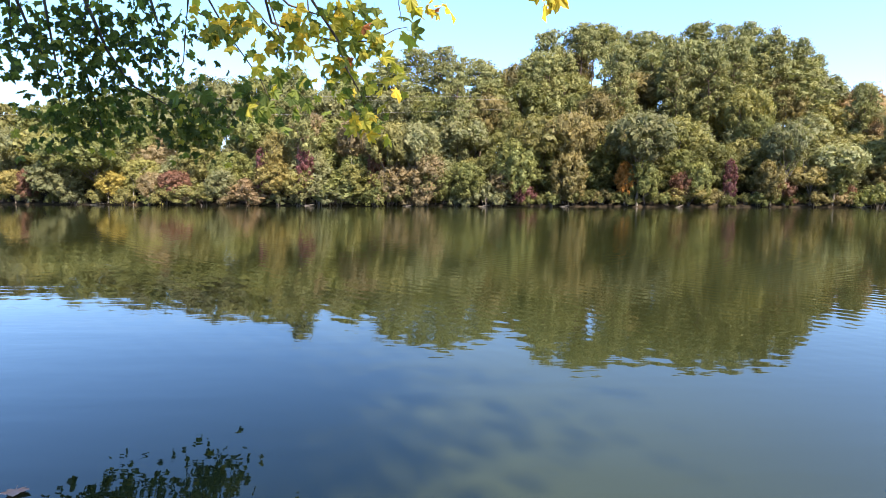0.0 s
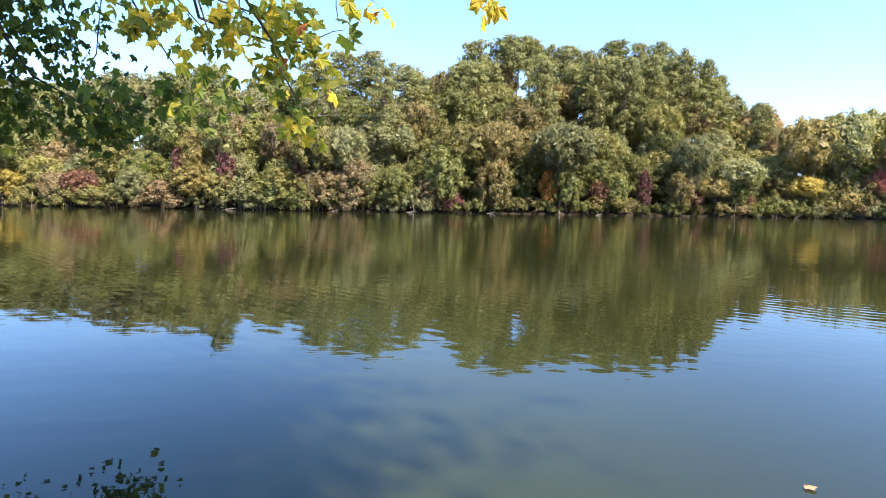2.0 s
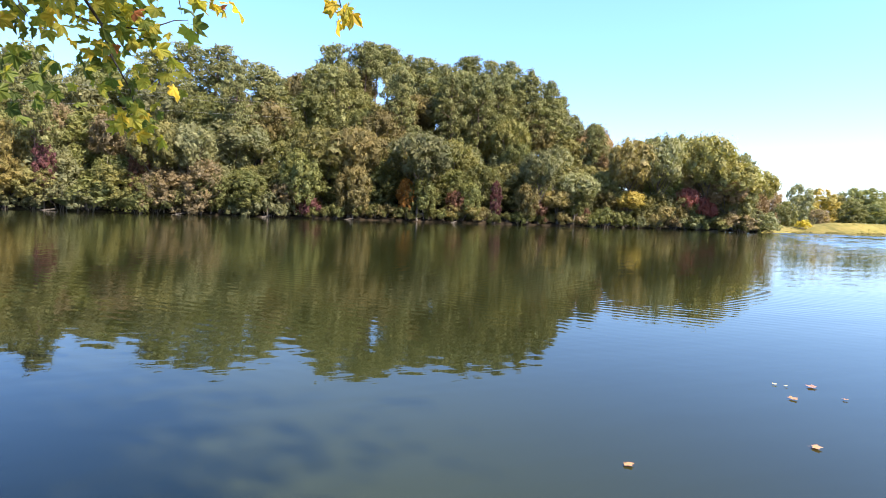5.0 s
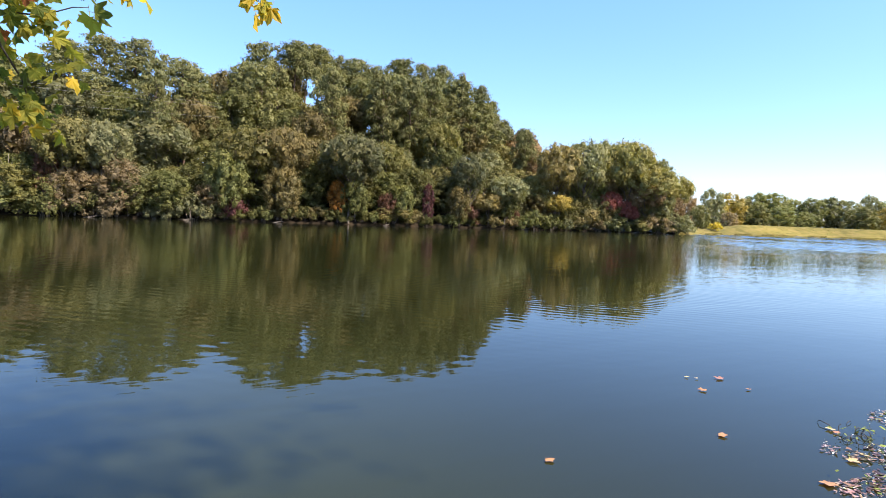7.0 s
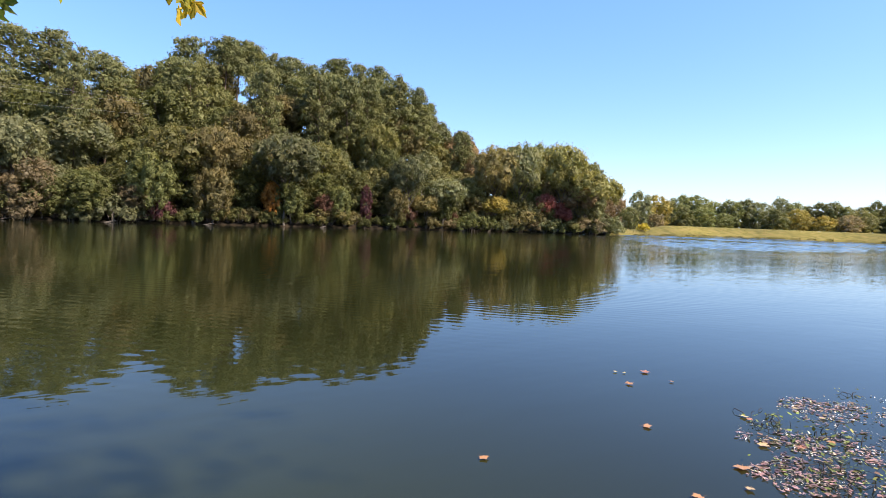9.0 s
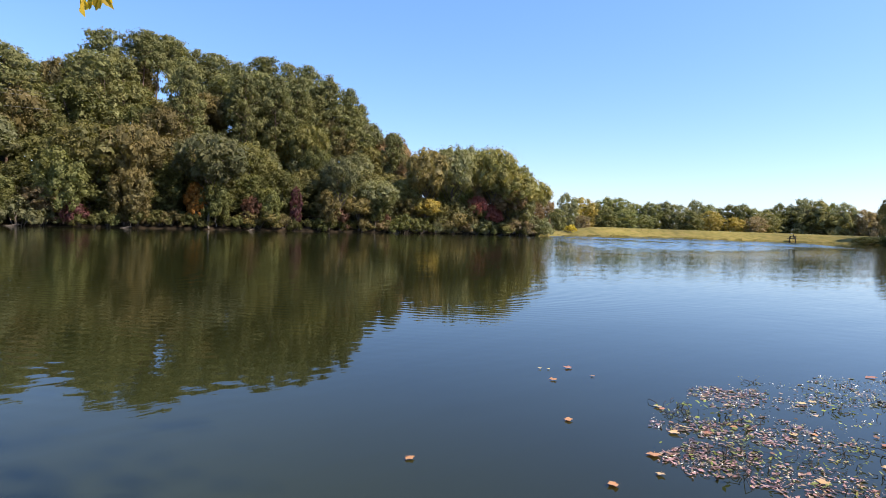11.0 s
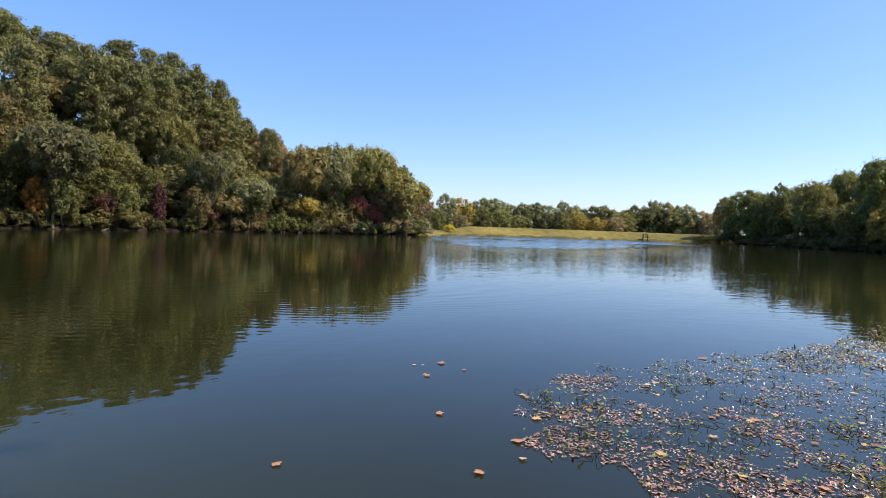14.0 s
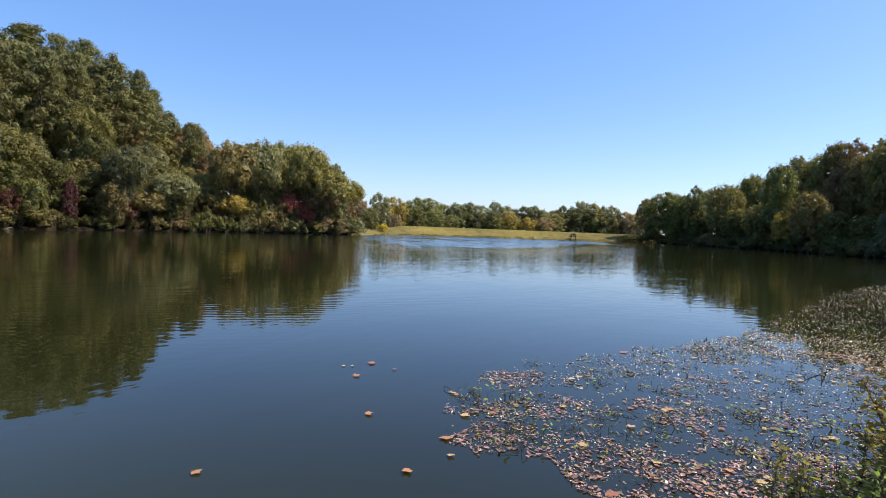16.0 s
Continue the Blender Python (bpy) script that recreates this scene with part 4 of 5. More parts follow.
def leaves_on(limb, clusters, dist, spread, each, size, colours, weights, apart, depth=0.35, droop=60):
    """Leaves round the clusters; singly as parts when apart is set, else in one mesh a colour."""
    rest = {c: ([], []) for c in colours}
    for az, el in clusters:
        base = toward(az, el, dist)
        for _ in range(each):
            side = Vector((rng.normal() * spread, rng.normal() * depth, rng.normal() * spread * 0.8))
            colour = colours[int(rng.choice(len(colours), p=weights))]
            k = int(rng.integers(len(LEAF_MESHES)))
            m = leaf_pose(base + side, size * rng.uniform(0.65, 1.2), droop)
            if apart:
                ob = part("leaf", LEAF_MESHES[k], limb)
                ob.matrix_basis = m
                v = rng.uniform(0.8, 1.2)
                ob.color = (colour[0] * v, colour[1] * v, colour[2] * v, 1)
            else:
                vs, fs = rest[colour]
                n = len(vs)
                vs += [tuple(m @ Vector(q)) for q in LEAF_SHAPES[k][0]]
                fs += [tuple(i + n for i in q) for q in LEAF_SHAPES[k][1]]
    if not apart:
        for c, (vs, fs) in rest.items():
            if vs:
                ob = part("foliage", mesh_from("foliage", vs, fs, LEAF), limb, "", c)
                ob["kind"] = "stuff"


DARK = [(-36.4, 12.1), (-34.9, 12.8), (-32.9, 14.3), (-31.4, 13.5), (-29.3, 14.4), (-27.7, 14.0), (-25.4, 14.9), (-25.1, 12.7), (-26.4, 12.1),
        (-28.6, 11.8), (-29.8, 12.6), (-32.0, 11.0), (-34.0, 9.9), (-35.8, 9.7), (-31.5, 5.2), (-23.2, 5.6), (-32.9, 8.7), (-30.9, 8.9), (-28.7, 9.5),
        (-26.8, 10.2), (-33.4, 6.6), (-32.3, 5.6), (-32.9, 4.6), (-30.9, 7.5), (-28.7, 6.7), (-28.3, 5.5), (-24.8, 7.9), (-23.5, 7.0), (-24.5, 5.5),
        (-22.3, 7.8), (-22.6, 4.8), (-22.2, 6.4), (-33.4, 12.1), (-36.6, 14.1)]
YELLOWING = [(-22.9, 15.4), (-22.0, 14.1), (-21.5, 15.3), (-20.5, 14.7), (-19.3, 15.8), (-18.9, 14.4), (-17.2, 13.1), (-15.3, 15.4), (-14.2, 16.2),
             (-14.6, 13.8), (-13.8, 14.0), (-12.2, 15.1), (-10.6, 16.6), (-10.1, 15.5), (-8.7, 16.2), (-7.9, 15.3), (-6.5, 15.8), (-10.6, 13.7),
             (-9.0, 14.3), (-7.4, 13.6), (-6.3, 13.1), (-9.6, 12.2), (-8.0, 11.3), (-11.2, 11.2), (-10.2, 10.2), (-5.2, 10.3), (-8.0, 8.6), (-7.5, 7.6),
             (-6.9, 6.8), (-8.3, 7.0)]
shaded = bough("branch", (-3.6, -0.7, 5.0), 8.3, [
    [(-31.2, 18.5), (-31.1, 15.4), (-31.9, 11.4), (-30.8, 6.6), (-30.5, 4.1)], [(-36.1, 17.0), (-36.4, 14.5), (-36.4, 11.5)],
    [(-36.1, 16.2), (-35.9, 14.6), (-35.1, 12.3), (-34.1, 10.1), (-33.4, 6.8)], [(-34.6, 17.3), (-34.1, 14.9), (-33.6, 10.4), (-32.9, 4.8)],
    [(-27.0, 18.6), (-26.3, 15.7), (-25.7, 13.5), (-25.1, 11.3)], [(-31.3, 15.4), (-29.9, 11.7), (-28.3, 9.1), (-24.4, 7.0), (-22.4, 5.1)]], 0.03)
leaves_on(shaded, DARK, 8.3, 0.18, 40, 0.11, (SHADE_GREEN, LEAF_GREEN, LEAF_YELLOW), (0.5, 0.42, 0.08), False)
slender = bough("branch", (-3.4, 0.0, 6.0), 6.5, [
    [(-22.5, 19.2), (-21.7, 16.7), (-20.2, 14.1), (-17.5, 10.4), (-16.0, 7.1)], [(-22.7, 18.8), (-23.4, 16.5), (-23.8, 13.3), (-24.0, 11.4), (-25.2, 9.3)]], 0.018)
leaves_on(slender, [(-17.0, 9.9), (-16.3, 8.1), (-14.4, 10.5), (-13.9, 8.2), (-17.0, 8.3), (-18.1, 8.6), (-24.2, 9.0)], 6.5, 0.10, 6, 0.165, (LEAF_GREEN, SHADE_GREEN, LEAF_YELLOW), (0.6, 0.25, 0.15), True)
sunlit = bough("branch", (-3.2, 0.4, 7.0), 4.6, [
    [(-19.2, 19.2), (-18.5, 17.0), (-16.3, 14.8), (-15.1, 13.6)], [(-16.7, 19.9), (-16.5, 17.2), (-15.6, 14.4), (-15.1, 13.7)],
    [(-16.7, 18.5), (-14.7, 16.9), (-11.4, 16.1), (-10.1, 15.7)], [(-16.3, 15.3), (-13.8, 14.6), (-10.1, 14.0), (-6.8, 14.2), (-4.6, 15.3), (-3.5, 15.5)],
    [(-13.1, 19.3), (-12.9, 16.5), (-11.6, 15.6)], [(-10.1, 14.0), (-9.6, 12.0), (-8.0, 9.2), (-7.5, 7.3)], [(-23.0, 17.9), (-22.9, 15.6), (-20.3, 14.8), (-18.9, 14.2)]], 0.014)
leaves_on(sunlit, YELLOWING, 4.6, 0.085, 9, 0.112, (LEAF_GREEN, LEAF_YELLOW, LEAF_GOLD, LEAF_RUST), (0.40, 0.44, 0.15, 0.01), True, 0.18)
tip = bough("branch", (-2.8, 1.4, 9.0), 4.6, [
    [(-4.3, 19.7), (-4.3, 17.4), (-4.0, 15.9)], [(-2.5, 20.5), (-1.5, 18.4), (0.0, 17.6)], [(9.0, 21.1), (9.9, 18.5), (10.2, 18.0)]], 0.010)
leaves_on(tip, [(-3.5, 15.2)], 4.6, 0.03, 2, 0.16, (LEAF_GREEN, LEAF_YELLOW), (0.8, 0.2), True, 0.08)
leaves_on(tip, [(-2.7, 17.6), (-1.1, 17.3), (0.2, 17.2), (9.8, 18.2), (10.5, 18.2), (10.2, 17.7)], 4.6, 0.03, 3, 0.13, (LEAF_GOLD, LEAF_YELLOW, LEAF_RUST), (0.5, 0.44, 0.06), True, 0.08)


def overhead_crown():
    """The upper crown, out of sight above, whose shade falls on the near water."""
    cs, rs, ns = [], [], []
    for i in range(900):
        if i % 9:
            shade = Vector((rng.uniform(-9.0, 1.4), rng.uniform(2.0, 6.0), 0))
            lit = Vector((-0.9, 4.4, 2.75))
            lit = lit - sun_dir * (lit.z / sun_dir.z)
            if abs(shade.x - lit.x) < 2.2 and abs(shade.y - lit.y) < 1.6:
                continue
            edge = min(0.9, -0.9 + 0.8 * (shade.y - 3.7)) - shade.x
            if edge / 2.6 < rng.random() or shade.y > 5.2 - 0.2 * shade.x:
                continue
            high = rng.uniform(13, 17)
        else:
            shade = Vector((rng.uniform(-5.6, -2.6), rng.uniform(5.8, 8.0), rng.uniform(2.3, 4.0)))
            high = rng.uniform(3.0, 4.5)
        p = shade + sun_dir * (high / sun_dir.z)
        cs.append(np.array(p))
        rs.append(rng.uniform(1.3, 2.2) if i % 9 else rng.uniform(0.6, 1.0))
        ns.append(280 if i % 9 else 130)
    high = [i for i, n in enumerate(ns) if n == 280]
    near = [i for i, n in enumerate(ns) if n != 280]
    v, f = leaf_cards(rng, [cs[i] for i in near], [rs[i] for i in near], [ns[i] for i in near], 0.26)
    v2, f2 = leaf_cards(rng, [cs[i] for i in high], [rs[i] for i in high], [ns[i] for i in high], 0.13)
    f += [[k + len(v) for k in q] for q in f2]
    v += v2
    ob = part("crown", mesh_from("crown", v, f, LEAF), sycamore, "", LEAF_GREEN)
    tv, tf = [], []
    for c in cs[::2]:
        tube(tv, tf, [(-3.2, 0.4, 7.0), (Vector((-3.2, 0.4, 7.0)) + Vector(c)) / 2 + Vector((0, 0, 0.4)), c], [0.06, 0.04, 0.012], 5)
    part("limb", mesh_from("limb", tv, tf, BARK, False), sycamore)


rng = np.random.default_rng(109)
overhead_crown()
rng = np.random.default_rng(110)


# ---- floating leaves, pond weed and the near bank ----
def inside(x, y, poly):
    hit = False
    for i, (ax, ay) in enumerate(poly):
        bx, by = poly[i - 1]
        if (ay > y) != (by > y) and x < (bx - ax) * (y - ay) / (by - ay) + ax:
            hit = not hit
    return hit


MAT = [(3.72, 0.95), (3.95, 1.45), (3.8, 1.75), (4.65, 2.45), (6.3, 2.5), (7.9, 1.6), (10.1, 0.5), (14.2, -0.5), (21.7, -1.9), (28, -3.8), (28, -9.5), (14, -4.7), (6.3, -2.0), (3.6, -0.8), (3.5, 0.2)]
FALLEN_MESHES = [mesh_from("floating_leaf", [(x, y - 0.15, abs(z) * 0.15) for x, y, z in v], f, FALLEN) for v, f in LEAF_SHAPES]
FALL_COLOURS = [((0.40, 0.20, 0.09), "orange-tan"), ((0.42, 0.28, 0.14), "tan"), ((0.30, 0.14, 0.09), "reddish brown"), ((0.45, 0.34, 0.16), "pale straw"), ((0.22, 0.12, 0.07), "brown")]


def floating_leaf(x, y, size, which=None):
    colour, word = FALL_COLOURS[int(rng.integers(5)) if which is None else which]
    ob = new("floating_leaf", FALLEN_MESHES[int(rng.integers(4))])
    ob.matrix_basis = Matrix.LocRotScale((x, y, 0.012), Euler((rng.normal() * 0.05, rng.normal() * 0.05, rng.random() * 6.28)), (size, size, size))
    v = rng.uniform(0.85, 1.15)
    ob.color = (colour[0] * v, colour[1] * v, colour[2] * v, 1)
    return tagged(ob, word + " fallen leaf floating on the water", "leaf", "floating leaves")


for x, y, size, which in ((2.42, 2.90, 0.07, 0), (4.80, 3.55, 0.085, 0), (5.36, 3.74, 0.10, 2), (5.06, 3.93, 0.05, 3), (5.11, 3.84, 0.04, 3), (3.93, 2.72, 0.085, 0),
                          (3.86, 1.91, 0.10, 0), (3.96, 1.85, 0.06, 4), (3.59, 1.72, 0.06, 1), (3.21, 1.82, 0.08, 0), (4.39, 2.05, 0.09, 1), (5.28, 3.38, 0.05, 4),
                          (7.98, 1.52, 0.12, 2), (-2.29, 2.89, 0.12, 2)):
    floating_leaf(x, y, size, which)
count = 0
while count < 90:
    x, y = 3.6 + 6.5 * rng.random() ** 1.5, rng.uniform(-1.5, 2.6)
    if inside(x, y, MAT) and noise.noise((x * 0.9, y * 0.9, 3)) > -0.25:
        floating_leaf(x, y, rng.uniform(0.04, 0.095))
        count += 1


def mat_place(far, ragged):
    """A random spot within the ragged outline of the weed mat, more often where it is dense."""
    while True:
        x = 3.5 + (8 if rng.random() > far else 24) * rng.random() ** 1.25
        y = rng.uniform(-9, 2.6)
        patch = noise.noise((x * 1.3, y * 1.3, 3)) + 0.6 * noise.noise((x * 4, y * 4, 9)) + 0.55 * noise.noise((x * 10, y * 10, 4))
        wx, wy = x + ragged * noise.noise((x * 2.2, y * 2.2, 1)), y + ragged * noise.noise((x * 2.2, y * 2.2, 6))
        if inside(wx, wy, MAT):
            return x, y, patch


def sunken_weed():
    """Dull mauve and brown weed that lies in sheets just at the surface, under the loose bits."""
    for colour, n, lean, word in (((0.085, 0.052, 0.056), 700, -0.10, "mauve"), ((0.080, 0.060, 0.036), 600, 0.0, "brown"), ((0.062, 0.066, 0.026), 600, 0.04, "olive")):
        v, f = [], []
        while len(f) < n:
            x, y, patch = mat_place(0.25, 0.45)
            if patch + lean * (min(x, 9.0) - 4.8) < rng.uniform(-0.15, 0.45):
                continue
            k, s, a0 = len(v), rng.uniform(0.010, 0.038) * (1.4 if x > 8 else 1.0), rng.random() * 6.28
            sides, long = 7, rng.uniform(0.35, 0.9)
            for i in range(sides):
                a = 6.283 * i / sides
                q = s * rng.uniform(0.55, 1.15)
                u, w = q * math.cos(a), q * math.sin(a) * long
                v.append((x + u * math.cos(a0) - w * math.sin(a0), y + u * math.sin(a0) + w * math.cos(a0), 0.0035 + 0.004 * rng.random()))
            f.append(tuple(range(k, k + sides)))
        ob = new("pond_weed", mesh_from("pond_weed", v, f, FALLEN))
        ob.color = (*colour, 1)
        tagged(ob, word + " weed lying in sheets at the water's surface", "pond weed", kind="stuff")


def weed_litter():
    """Small leaflets and bits of leaf that lie on the water, in a few colours; the near-white flecks are painted sun
    glints.
    """
    for colour, n, low, high, flat, lean in (((0.30, 0.175, 0.165), 6500, 0.005, 0.026, 0.10, -0.17), ((0.38, 0.31, 0.23), 12000, 0.004, 0.018, 0.3, 0.05), ((0.34, 0.24, 0.165), 4000, 0.006, 0.027, 0.15, -0.05),
                                             ((0.26, 0.29, 0.10), 6000, 0.005, 0.017, 0.35, 0.04), ((0.80, 0.77, 0.72), 12000, 0.003, 0.012, 0.45, 0.10), ((0.07, 0.05, 0.04), 6500, 0.004, 0.020, 0.6, 0.05)):
        v, f = [], []
        while len(f) < n:
            x, y, patch = mat_place(0.40, 0.45)
            if patch + lean * (min(x, 9.0) - 4.8) < rng.uniform(-0.2, 0.45) - (0.35 if x > 9 else 0):
                continue
            s = (low + (high - low) * rng.random() ** 2.2) * (1.4 if x > 9 else 1.0)
            a = rng.random() * 6.28
            u = Vector((math.cos(a), math.sin(a), rng.normal() * flat)) * s
            w = Vector((-math.sin(a), math.cos(a), rng.normal() * flat)) * s * rng.uniform(0.3, 0.75)
            c = Vector((x, y, 0.009 + 0.5 * s * flat * rng.random()))
            k = len(v)
            p, q = rng.uniform(-0.5, 0.3, 2)
            v += [tuple(c - u), tuple(c + w + u * p), tuple(c + u * rng.uniform(0.7, 1.1)), tuple(c - w * rng.uniform(0.6, 1.1) + u * q)]
            f.append((k, k + 1, k + 2, k + 3))
        ob = new("pond_litter", mesh_from("pond_litter", v, f, FALLEN))
        ob.color = (*colour, 1)
        tagged(ob, "mat of small dead leaves and weed bits on the water, the near-white ones painted glints", "pond weed", kind="stuff")


rng = np.random.default_rng(111)
sunken_weed()
weed_litter()
rng = np.random.default_rng(112)


def water_plant(seed):
    """A tuft of pond weed: curled dark shoots above the water and a few small green leaves."""
    r = np.random.default_rng(seed)
    ob = new("water_plant")
    v, f = [], []
    lv, lf = [], []
    for _ in range(4):
        a, h, l = r.random() * 6.28, r.uniform(0.008, 0.05), r.uniform(0.05, 0.14)
        b = Vector((r.normal() * 0.06, r.normal() * 0.06, -0.03))
        u = Vector((math.cos(a), math.sin(a), 0))
        curl = r.uniform(0.2, 1.0)
        pts = [b, b + u * l * 0.3 + Vector((0, 0, 0.03 + h * 0.8)), b + u * l * 0.7 + Vector((r.normal() * 0.02, r.normal() * 0.02, 0.03 + h)), b + u * l + Vector((0, 0, 0.03 + h * (1 - curl)))]
        v, f = [], []
        tube(v, f, pts, [0.003, 0.0026, 0.0022, 0.0014], 4)
        part("shoot", mesh_from("shoot", v, f, DARK_STEM, False), ob)
    for _ in range(10):
        c = Vector((r.normal() * 0.08, r.normal() * 0.08, r.uniform(0.005, 0.06)))
        a, s = r.random() * 6.28, r.uniform(0.008, 0.022)
        u, w = Vector((math.cos(a), math.sin(a), r.normal() * 0.4)) * s, Vector((-math.sin(a), math.cos(a), r.normal() * 0.4)) * s * 0.5
        k = len(lv)
        lv += [tuple(c - u), tuple(c + w), tuple(c + u), tuple(c - w)]
        lf.append((k, k + 1, k + 2, k + 3))
    part("crown", mesh_from("crown", lv, lf, REED), ob)
    return ob


PLANTS = [water_plant(i) for i in range(4)]
made = 0
while made < 300:
    x, y = 3.9 + 10 * rng.random() ** 1.2, rng.uniform(-4, 2.6)
    if inside(x, y, MAT) and noise.noise((x * 1.1, y * 1.1, 7)) > -0.2:
        proto = PLANTS[made % 4]
        m = Matrix.LocRotScale((x, y, 0.0), Euler((0, 0, rng.random() * 6.28)), None)
        ob = proto if made < 4 else copy_thing(proto, m)
        ob.matrix_basis = m
        k = rng.uniform(0.6, 1.5)
        ob.scale = (k, k, k)
        tint(ob, ((0.16, 0.20, 0.05), (0.24, 0.22, 0.07), (0.12, 0.15, 0.05))[made % 3])
        tagged(ob, "curled dark pond weed with small green leaves", "water plant", "water plants by the bank")
        made += 1


def bank_bush(x, y, shoots, height, lean, leaf, colour, label):
    """A thin bush of upright shoots with small oval leaves in pairs."""
    ob = tagged(new("bank_bush"), label, "shrub", "bushes on the near bank")
    z = land_height(x, y)
    ob.location = (x, y, z)
    for _ in range(shoots):
        v, f, lv, lf = [], [], [], []
        a = rng.random() * 6.28
        h = height * rng.uniform(0.55, 1.1)
        reach = h * lean * rng.uniform(0.4, 1.6)
        end = Vector((math.cos(a) * reach - 0.04, math.sin(a) * reach, h * rng.uniform(0.8, 1.0)))
        b = Vector((rng.normal() * 0.10, rng.normal() * 0.10, -0.1))
        bow = Vector((rng.normal() * 0.06, rng.normal() * 0.06, 0.05))
        pts = [b + (end - b) * t + bow * math.sin(math.pi * t) + Vector((rng.normal() * 0.012, rng.normal() * 0.012, 0)) for t in (0, 0.25, 0.5, 0.75, 1.0)]
        tube(v, f, pts, [0.008, 0.007, 0.006, 0.004, 0.002], 5)
        for i in range(int(h * 260)):
            t = rng.uniform(0.15, 1.0)
            k = min(3, int(t * 4))
            p = pts[k] + (pts[k + 1] - pts[k]) * (t * 4 - k)
            d = Vector((rng.normal(), rng.normal(), rng.normal() * 0.6 + 0.3)).normalized()
            if rng.random() < 0.55:
                q = p + d * rng.uniform(0.03, 0.11)
                tube(v, f, [p, q], [0.002, 0.001], 3)
                p = q
            s = leaf * rng.uniform(0.6, 1.25)
            w = d.cross(Vector((rng.normal(), rng.normal(), rng.normal()))).normalized() * s * 0.22
            n = len(lv)
            up = Vector((0, 0, -0.08 * s))
            lv += [tuple(p), tuple(p + d * s * 0.35 + w), tuple(p + d * s * 0.75 + w * 0.7 + up), tuple(p + d * s + up * 2), tuple(p + d * s * 0.75 - w * 0.7 + up), tuple(p + d * s * 0.35 - w)]
            lf.append((n, n + 1, n + 2, n + 3, n + 4, n + 5))
        shoot = part("shoot", mesh_from("shoot", v, f, TWIG, False), ob)
        part("foliage", mesh_from("foliage", lv, lf, LEAF), shoot, "", tuple(c * rng.uniform(0.8, 1.2) for c in colour))["kind"] = "stuff"
    return ob


bank_bush(3.27, -0.46, 20, 0.74, 0.20, 0.034, (0.19, 0.20, 0.062), "dark green leafy bush on the muddy bank")
bank_bush(3.45, -0.78, 20, 1.02, 0.16, 0.034, (0.23, 0.20, 0.070), "olive leafy bush on the muddy bank")
bank_bush(3.04, -0.08, 18, 0.40, 0.42, 0.027, (0.33, 0.37, 0.11), "fresh green weedy bush at the water's edge")
bank_bush(3.14, -0.28, 18, 0.46, 0.35, 0.028, (0.27, 0.30, 0.085), "green leafy bush on the muddy bank")
bank_bush(2.95, 0.08, 10, 0.28, 0.45, 0.025, (0.33, 0.36, 0.11), "low green weedy bush at the water's edge")


# ---- the far end: outlet stand, bush, reeds, cables ----
def outlet_stand(az):
    ob = tagged(new("wooden_stand"), "small dark timber stand on posts beside the grassy dam", "dock")
    x, y, d = along_bank(az, -0.6)
    ob.location = (x, y, 0)
    ob.rotation_euler = (0, 0, -radians(az))

    def beam(name, c, size):
        bm = bmesh.new()
        bmesh.ops.create_cube(bm, size=1.0, matrix=Matrix.LocRotScale(c, None, size))
        bmesh.ops.bevel(bm, geom=bm.edges[:], offset=0.015, segments=1, affect="EDGES")
        me = bpy.data.meshes.new(name)
        bm.to_mesh(me)
        bm.free()
        me.materials.append(WEATHERED)
        part(name, me, ob)

    for sx in (-0.5, 0.5):
        for sy in (-0.4, 0.4):
            beam("post", (sx, sy, 0.2), (0.17, 0.17, 1.5))
    for k in range(6):
        beam("plank", (0, -0.5 + k * 0.2, 0.62), (1.8, 0.185, 0.14))
    for sy in (-0.4, 0.4):
        beam("rail", (0, sy, 1.12), (1.3, 0.14, 0.15))
    for sx in (-0.35, 0.35):
        beam("upright", (sx, 0.4, 0.9), (0.13, 0.13, 0.5))
    beam("mast", (0.1, 0.0, 1.05), (0.15, 0.15, 0.9))


outlet_stand(72.9)
x, y, d = along_bank(53.9, 4.5)
plant(SHRUBS[1], x, y, 1.5, 2.4, (0.45, 0.36, 0.05), "bright yellow bush at the end of the dam", "shrub", "bushes by the dam")


def shore_reeds():
    v, f = [], []
    for _ in range(6000):
        az = rng.uniform(52.5, 79)
        dep = rng.uniform(-0.3, 0.5) if rng.random() < 0.7 else rng.uniform(0, 9)
        if dep < 0.5 and noise.noise((az * 0.9, 0, 4)) < -0.1:
            continue
        x, y, d = along_bank(az, dep)
        h = rng.uniform(0.06, 0.15)
        z = max(land_height(x, y), -0.1)
        a = rng.random() * 6.28
        w = Vector((math.cos(a), math.sin(a), 0)) * 0.05
        t = Vector((rng.normal() * 0.1, rng.normal() * 0.1, h))
        c = Vector((x, y, z))
        k = len(v)
        v += [tuple(c - w), tuple(c + w), tuple(c + t)]
        f.append((k, k + 1, k + 2))
    ob = new("shore_grass", mesh_from("shore_grass", v, f, REED))
    ob.color = (0.15, 0.13, 0.045, 1)
    tagged(ob, "tufts of coarse grass along the dam's waterline", "grass", kind="stuff")


shore_reeds()
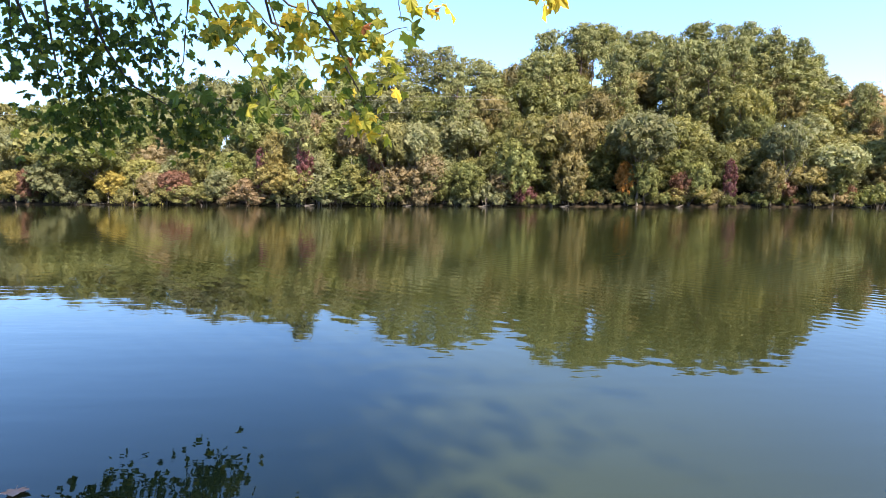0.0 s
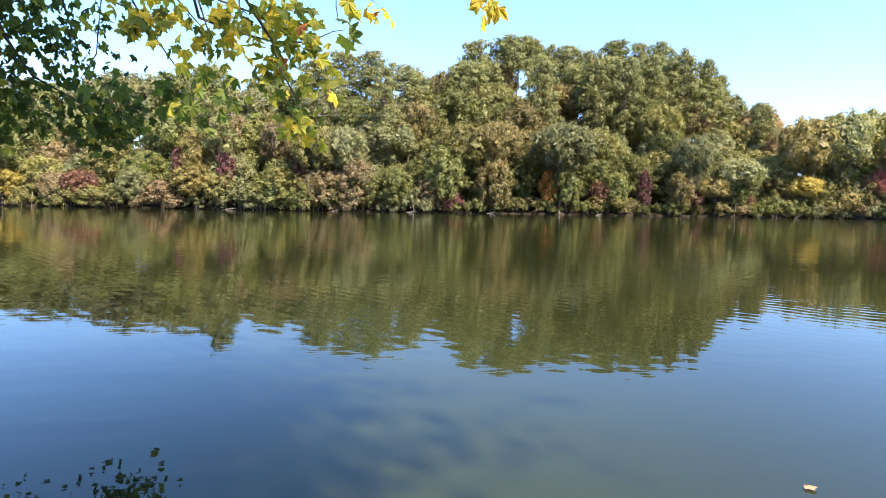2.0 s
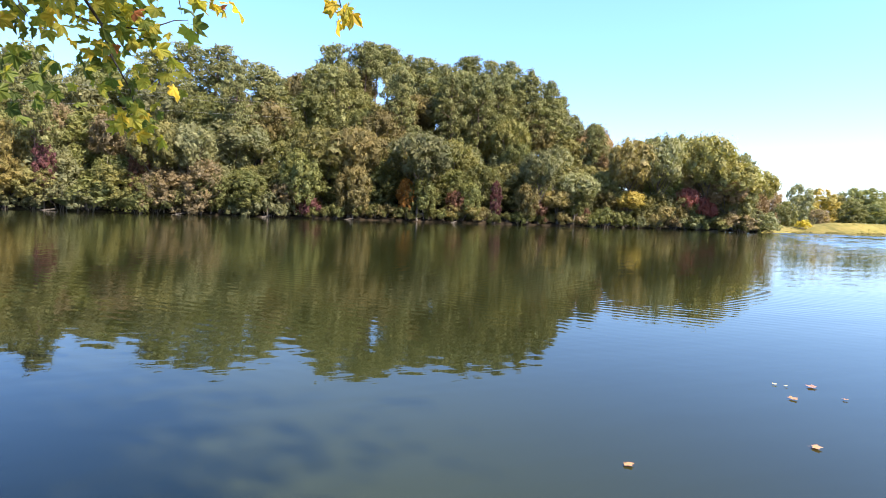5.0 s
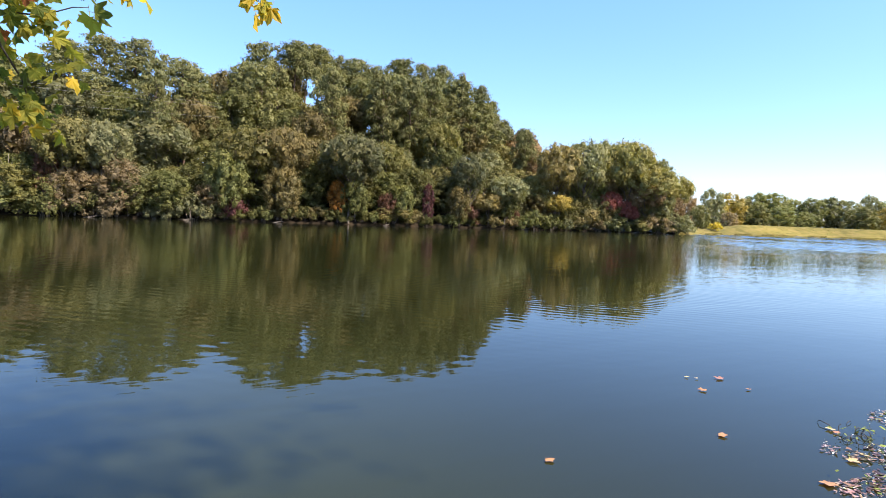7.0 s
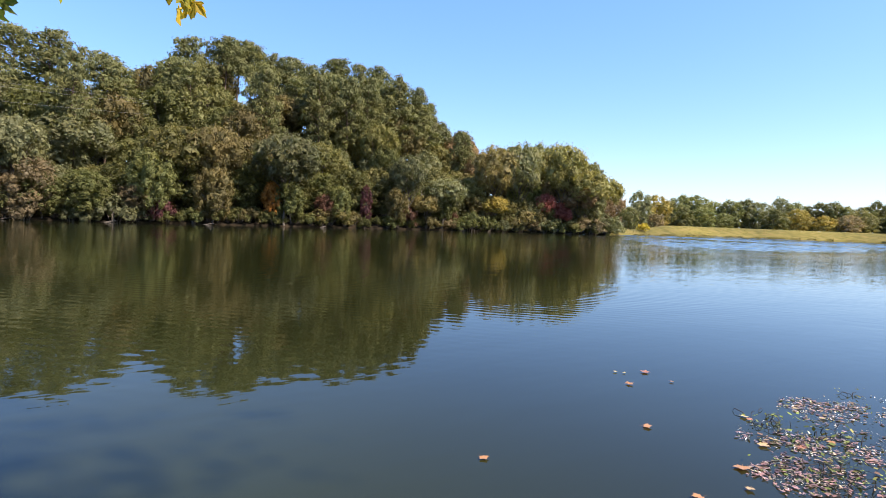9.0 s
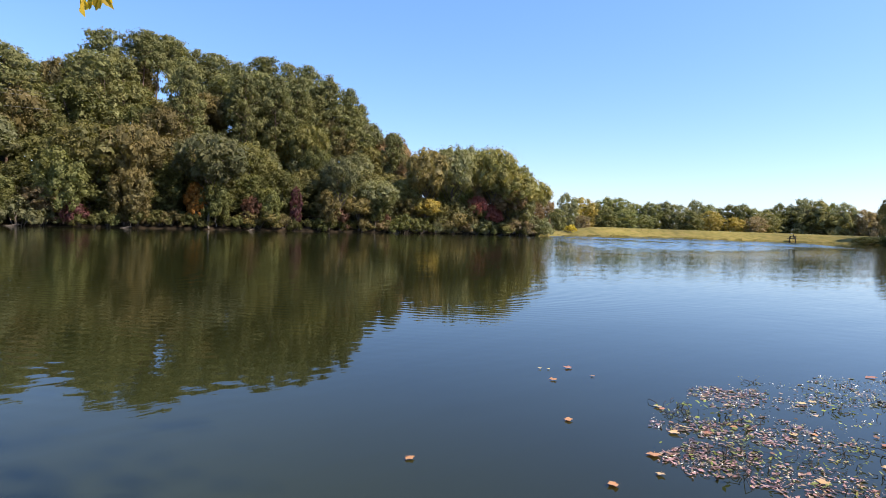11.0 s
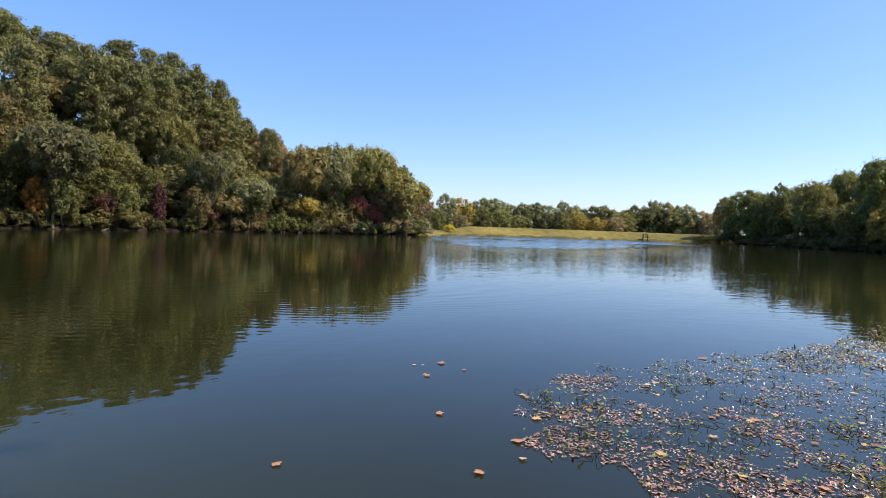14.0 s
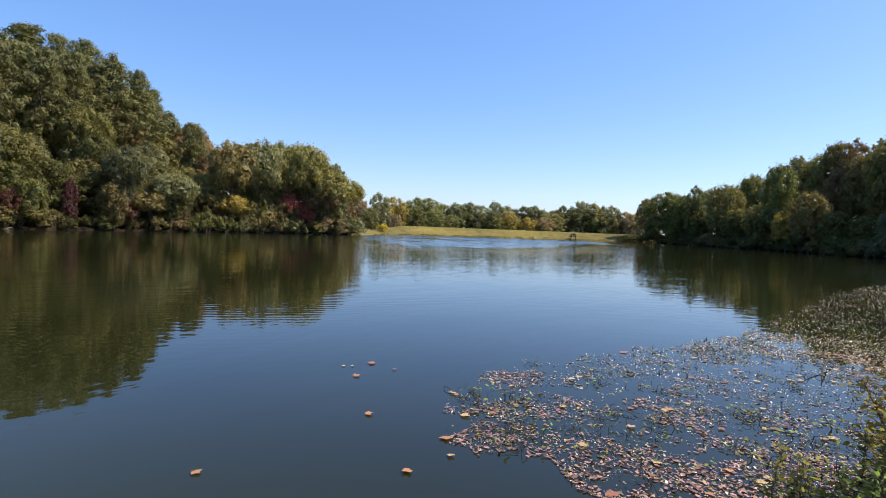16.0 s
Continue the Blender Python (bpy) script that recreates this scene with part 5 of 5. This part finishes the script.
for start, end, sag in (((-38, 6.6, 62), (7, 8.0, 66), 0.8), ((-38, 8.2, 63), (7, 8.9, 67), 0.8), ((-38, 8.5, 63.5), (7, 9.2, 67.5), 0.8)):
    a, b = toward(*start), toward(*end)
    a = a + (a - b) * 0.6
    pts = [a + (b - a) * t + Vector((0, 0, -sag * 4 * t * (1 - t))) for t in [i / 24 for i in range(25)]]
    v, f = [], []
    tube(v, f, pts, [0.006] * 25, 5)
    tagged(new("power_cable", mesh_from("power_cable", v, f, CABLE, False)), "thin grey overhead cable strung before the woods", "cable", "overhead cables")


# ---- bare trunks among the trees, driftwood ----
def snag(az, depth, height, label):
    """A thin pale trunk with a few bare boughs."""
    x, y, d = along_bank(az, depth)
    ob = tagged(new("bare_tree"), label, "tree", "bare trunks of the far bank")
    ob.location = (x, y, land_height(x, y))
    v, f = [], []
    lean = Vector((rng.normal() * 0.10, rng.normal() * 0.05, 1)) * height
    pts = [Vector((0, 0, -0.3))] + [lean * t + Vector((rng.normal() * 0.08, 0, 0)) for t in (0.3, 0.6, 1.0)]
    tube(v, f, pts, [0.06, 0.05, 0.035, 0.01], 6)
    part("trunk", mesh_from("trunk", v, f, PALE_BARK, False), ob)
    for i in range(5):
        v, f = [], []
        p = lean * rng.uniform(0.4, 0.95)
        q = p + Vector((rng.normal() * 0.8, rng.normal() * 0.4, rng.uniform(0.5, 1.3)))
        tube(v, f, [p, (p + q) / 2 + Vector((0, 0, -0.08)), q], [0.03, 0.02, 0.006], 4)
        part("bough", mesh_from("bough", v, f, PALE_BARK, False), ob)


PALE_BARK = bark_material("pale_bark", (0.12, 0.10, 0.08), (0.30, 0.27, 0.22), 10.0)
for az, depth, height in ((-5.0, 0.6, 6.2), (-4.2, 0.9, 5.2), (-28.6, 0.2, 3.6), (-30.5, 0.3, 3.0), (-8.8, 1.0, 5.0), (33.0, 0.4, 4.0), (49.6, -0.6, 5.0), (-21.0, 0.4, 3.4)):
    snag(az, depth, height, "thin pale bare trunk standing among the bank trees")


def driftwood(az, depth, length, label):
    x, y, d = along_bank(az, depth)
    v, f = [], []
    a = radians(rng.uniform(-25, 25))
    u = Vector((math.cos(a), math.sin(a), 0))
    tube(v, f, [Vector((x, y, 0.02)) + u * length * t + Vector((0, 0, 0.12 * math.sin(3 * t))) for t in (-0.5, -0.2, 0.1, 0.35, 0.5)], [0.07, 0.09, 0.08, 0.06, 0.03], 7)
    tagged(new("driftwood_log", mesh_from("driftwood_log", v, f, WEATHERED, False)), label, "log", "driftwood along the shore")


for az, depth, length in ((-31.5, -0.5, 2.2), (-3.6, -0.5, 1.6), (4.0, -0.4, 1.5), (12.0, -0.5, 1.2), (47.0, -0.5, 1.3), (-13.5, -0.4, 1.8), (22.5, -0.4, 1.0), (36.5, -0.5, 1.1)):
    driftwood(az, depth, length, "grey driftwood log lying at the water's edge")
v, f = [], []
tube(v, f, [(9.6, -1.05, 0.02), (9.0, -0.85, 0.09), (8.3, -0.75, 0.07), (7.7, -0.7, 0.01)], [0.012, 0.011, 0.009, 0.004], 6)
tube(v, f, [(9.0, -0.85, 0.09), (8.75, -0.65, 0.15), (8.6, -0.55, 0.19)], [0.010, 0.007, 0.003], 5)
tagged(new("sunken_branch", mesh_from("sunken_branch", v, f, DARK_STEM, False)), "dark dead branch lying half sunk in the pond weed", "branch")
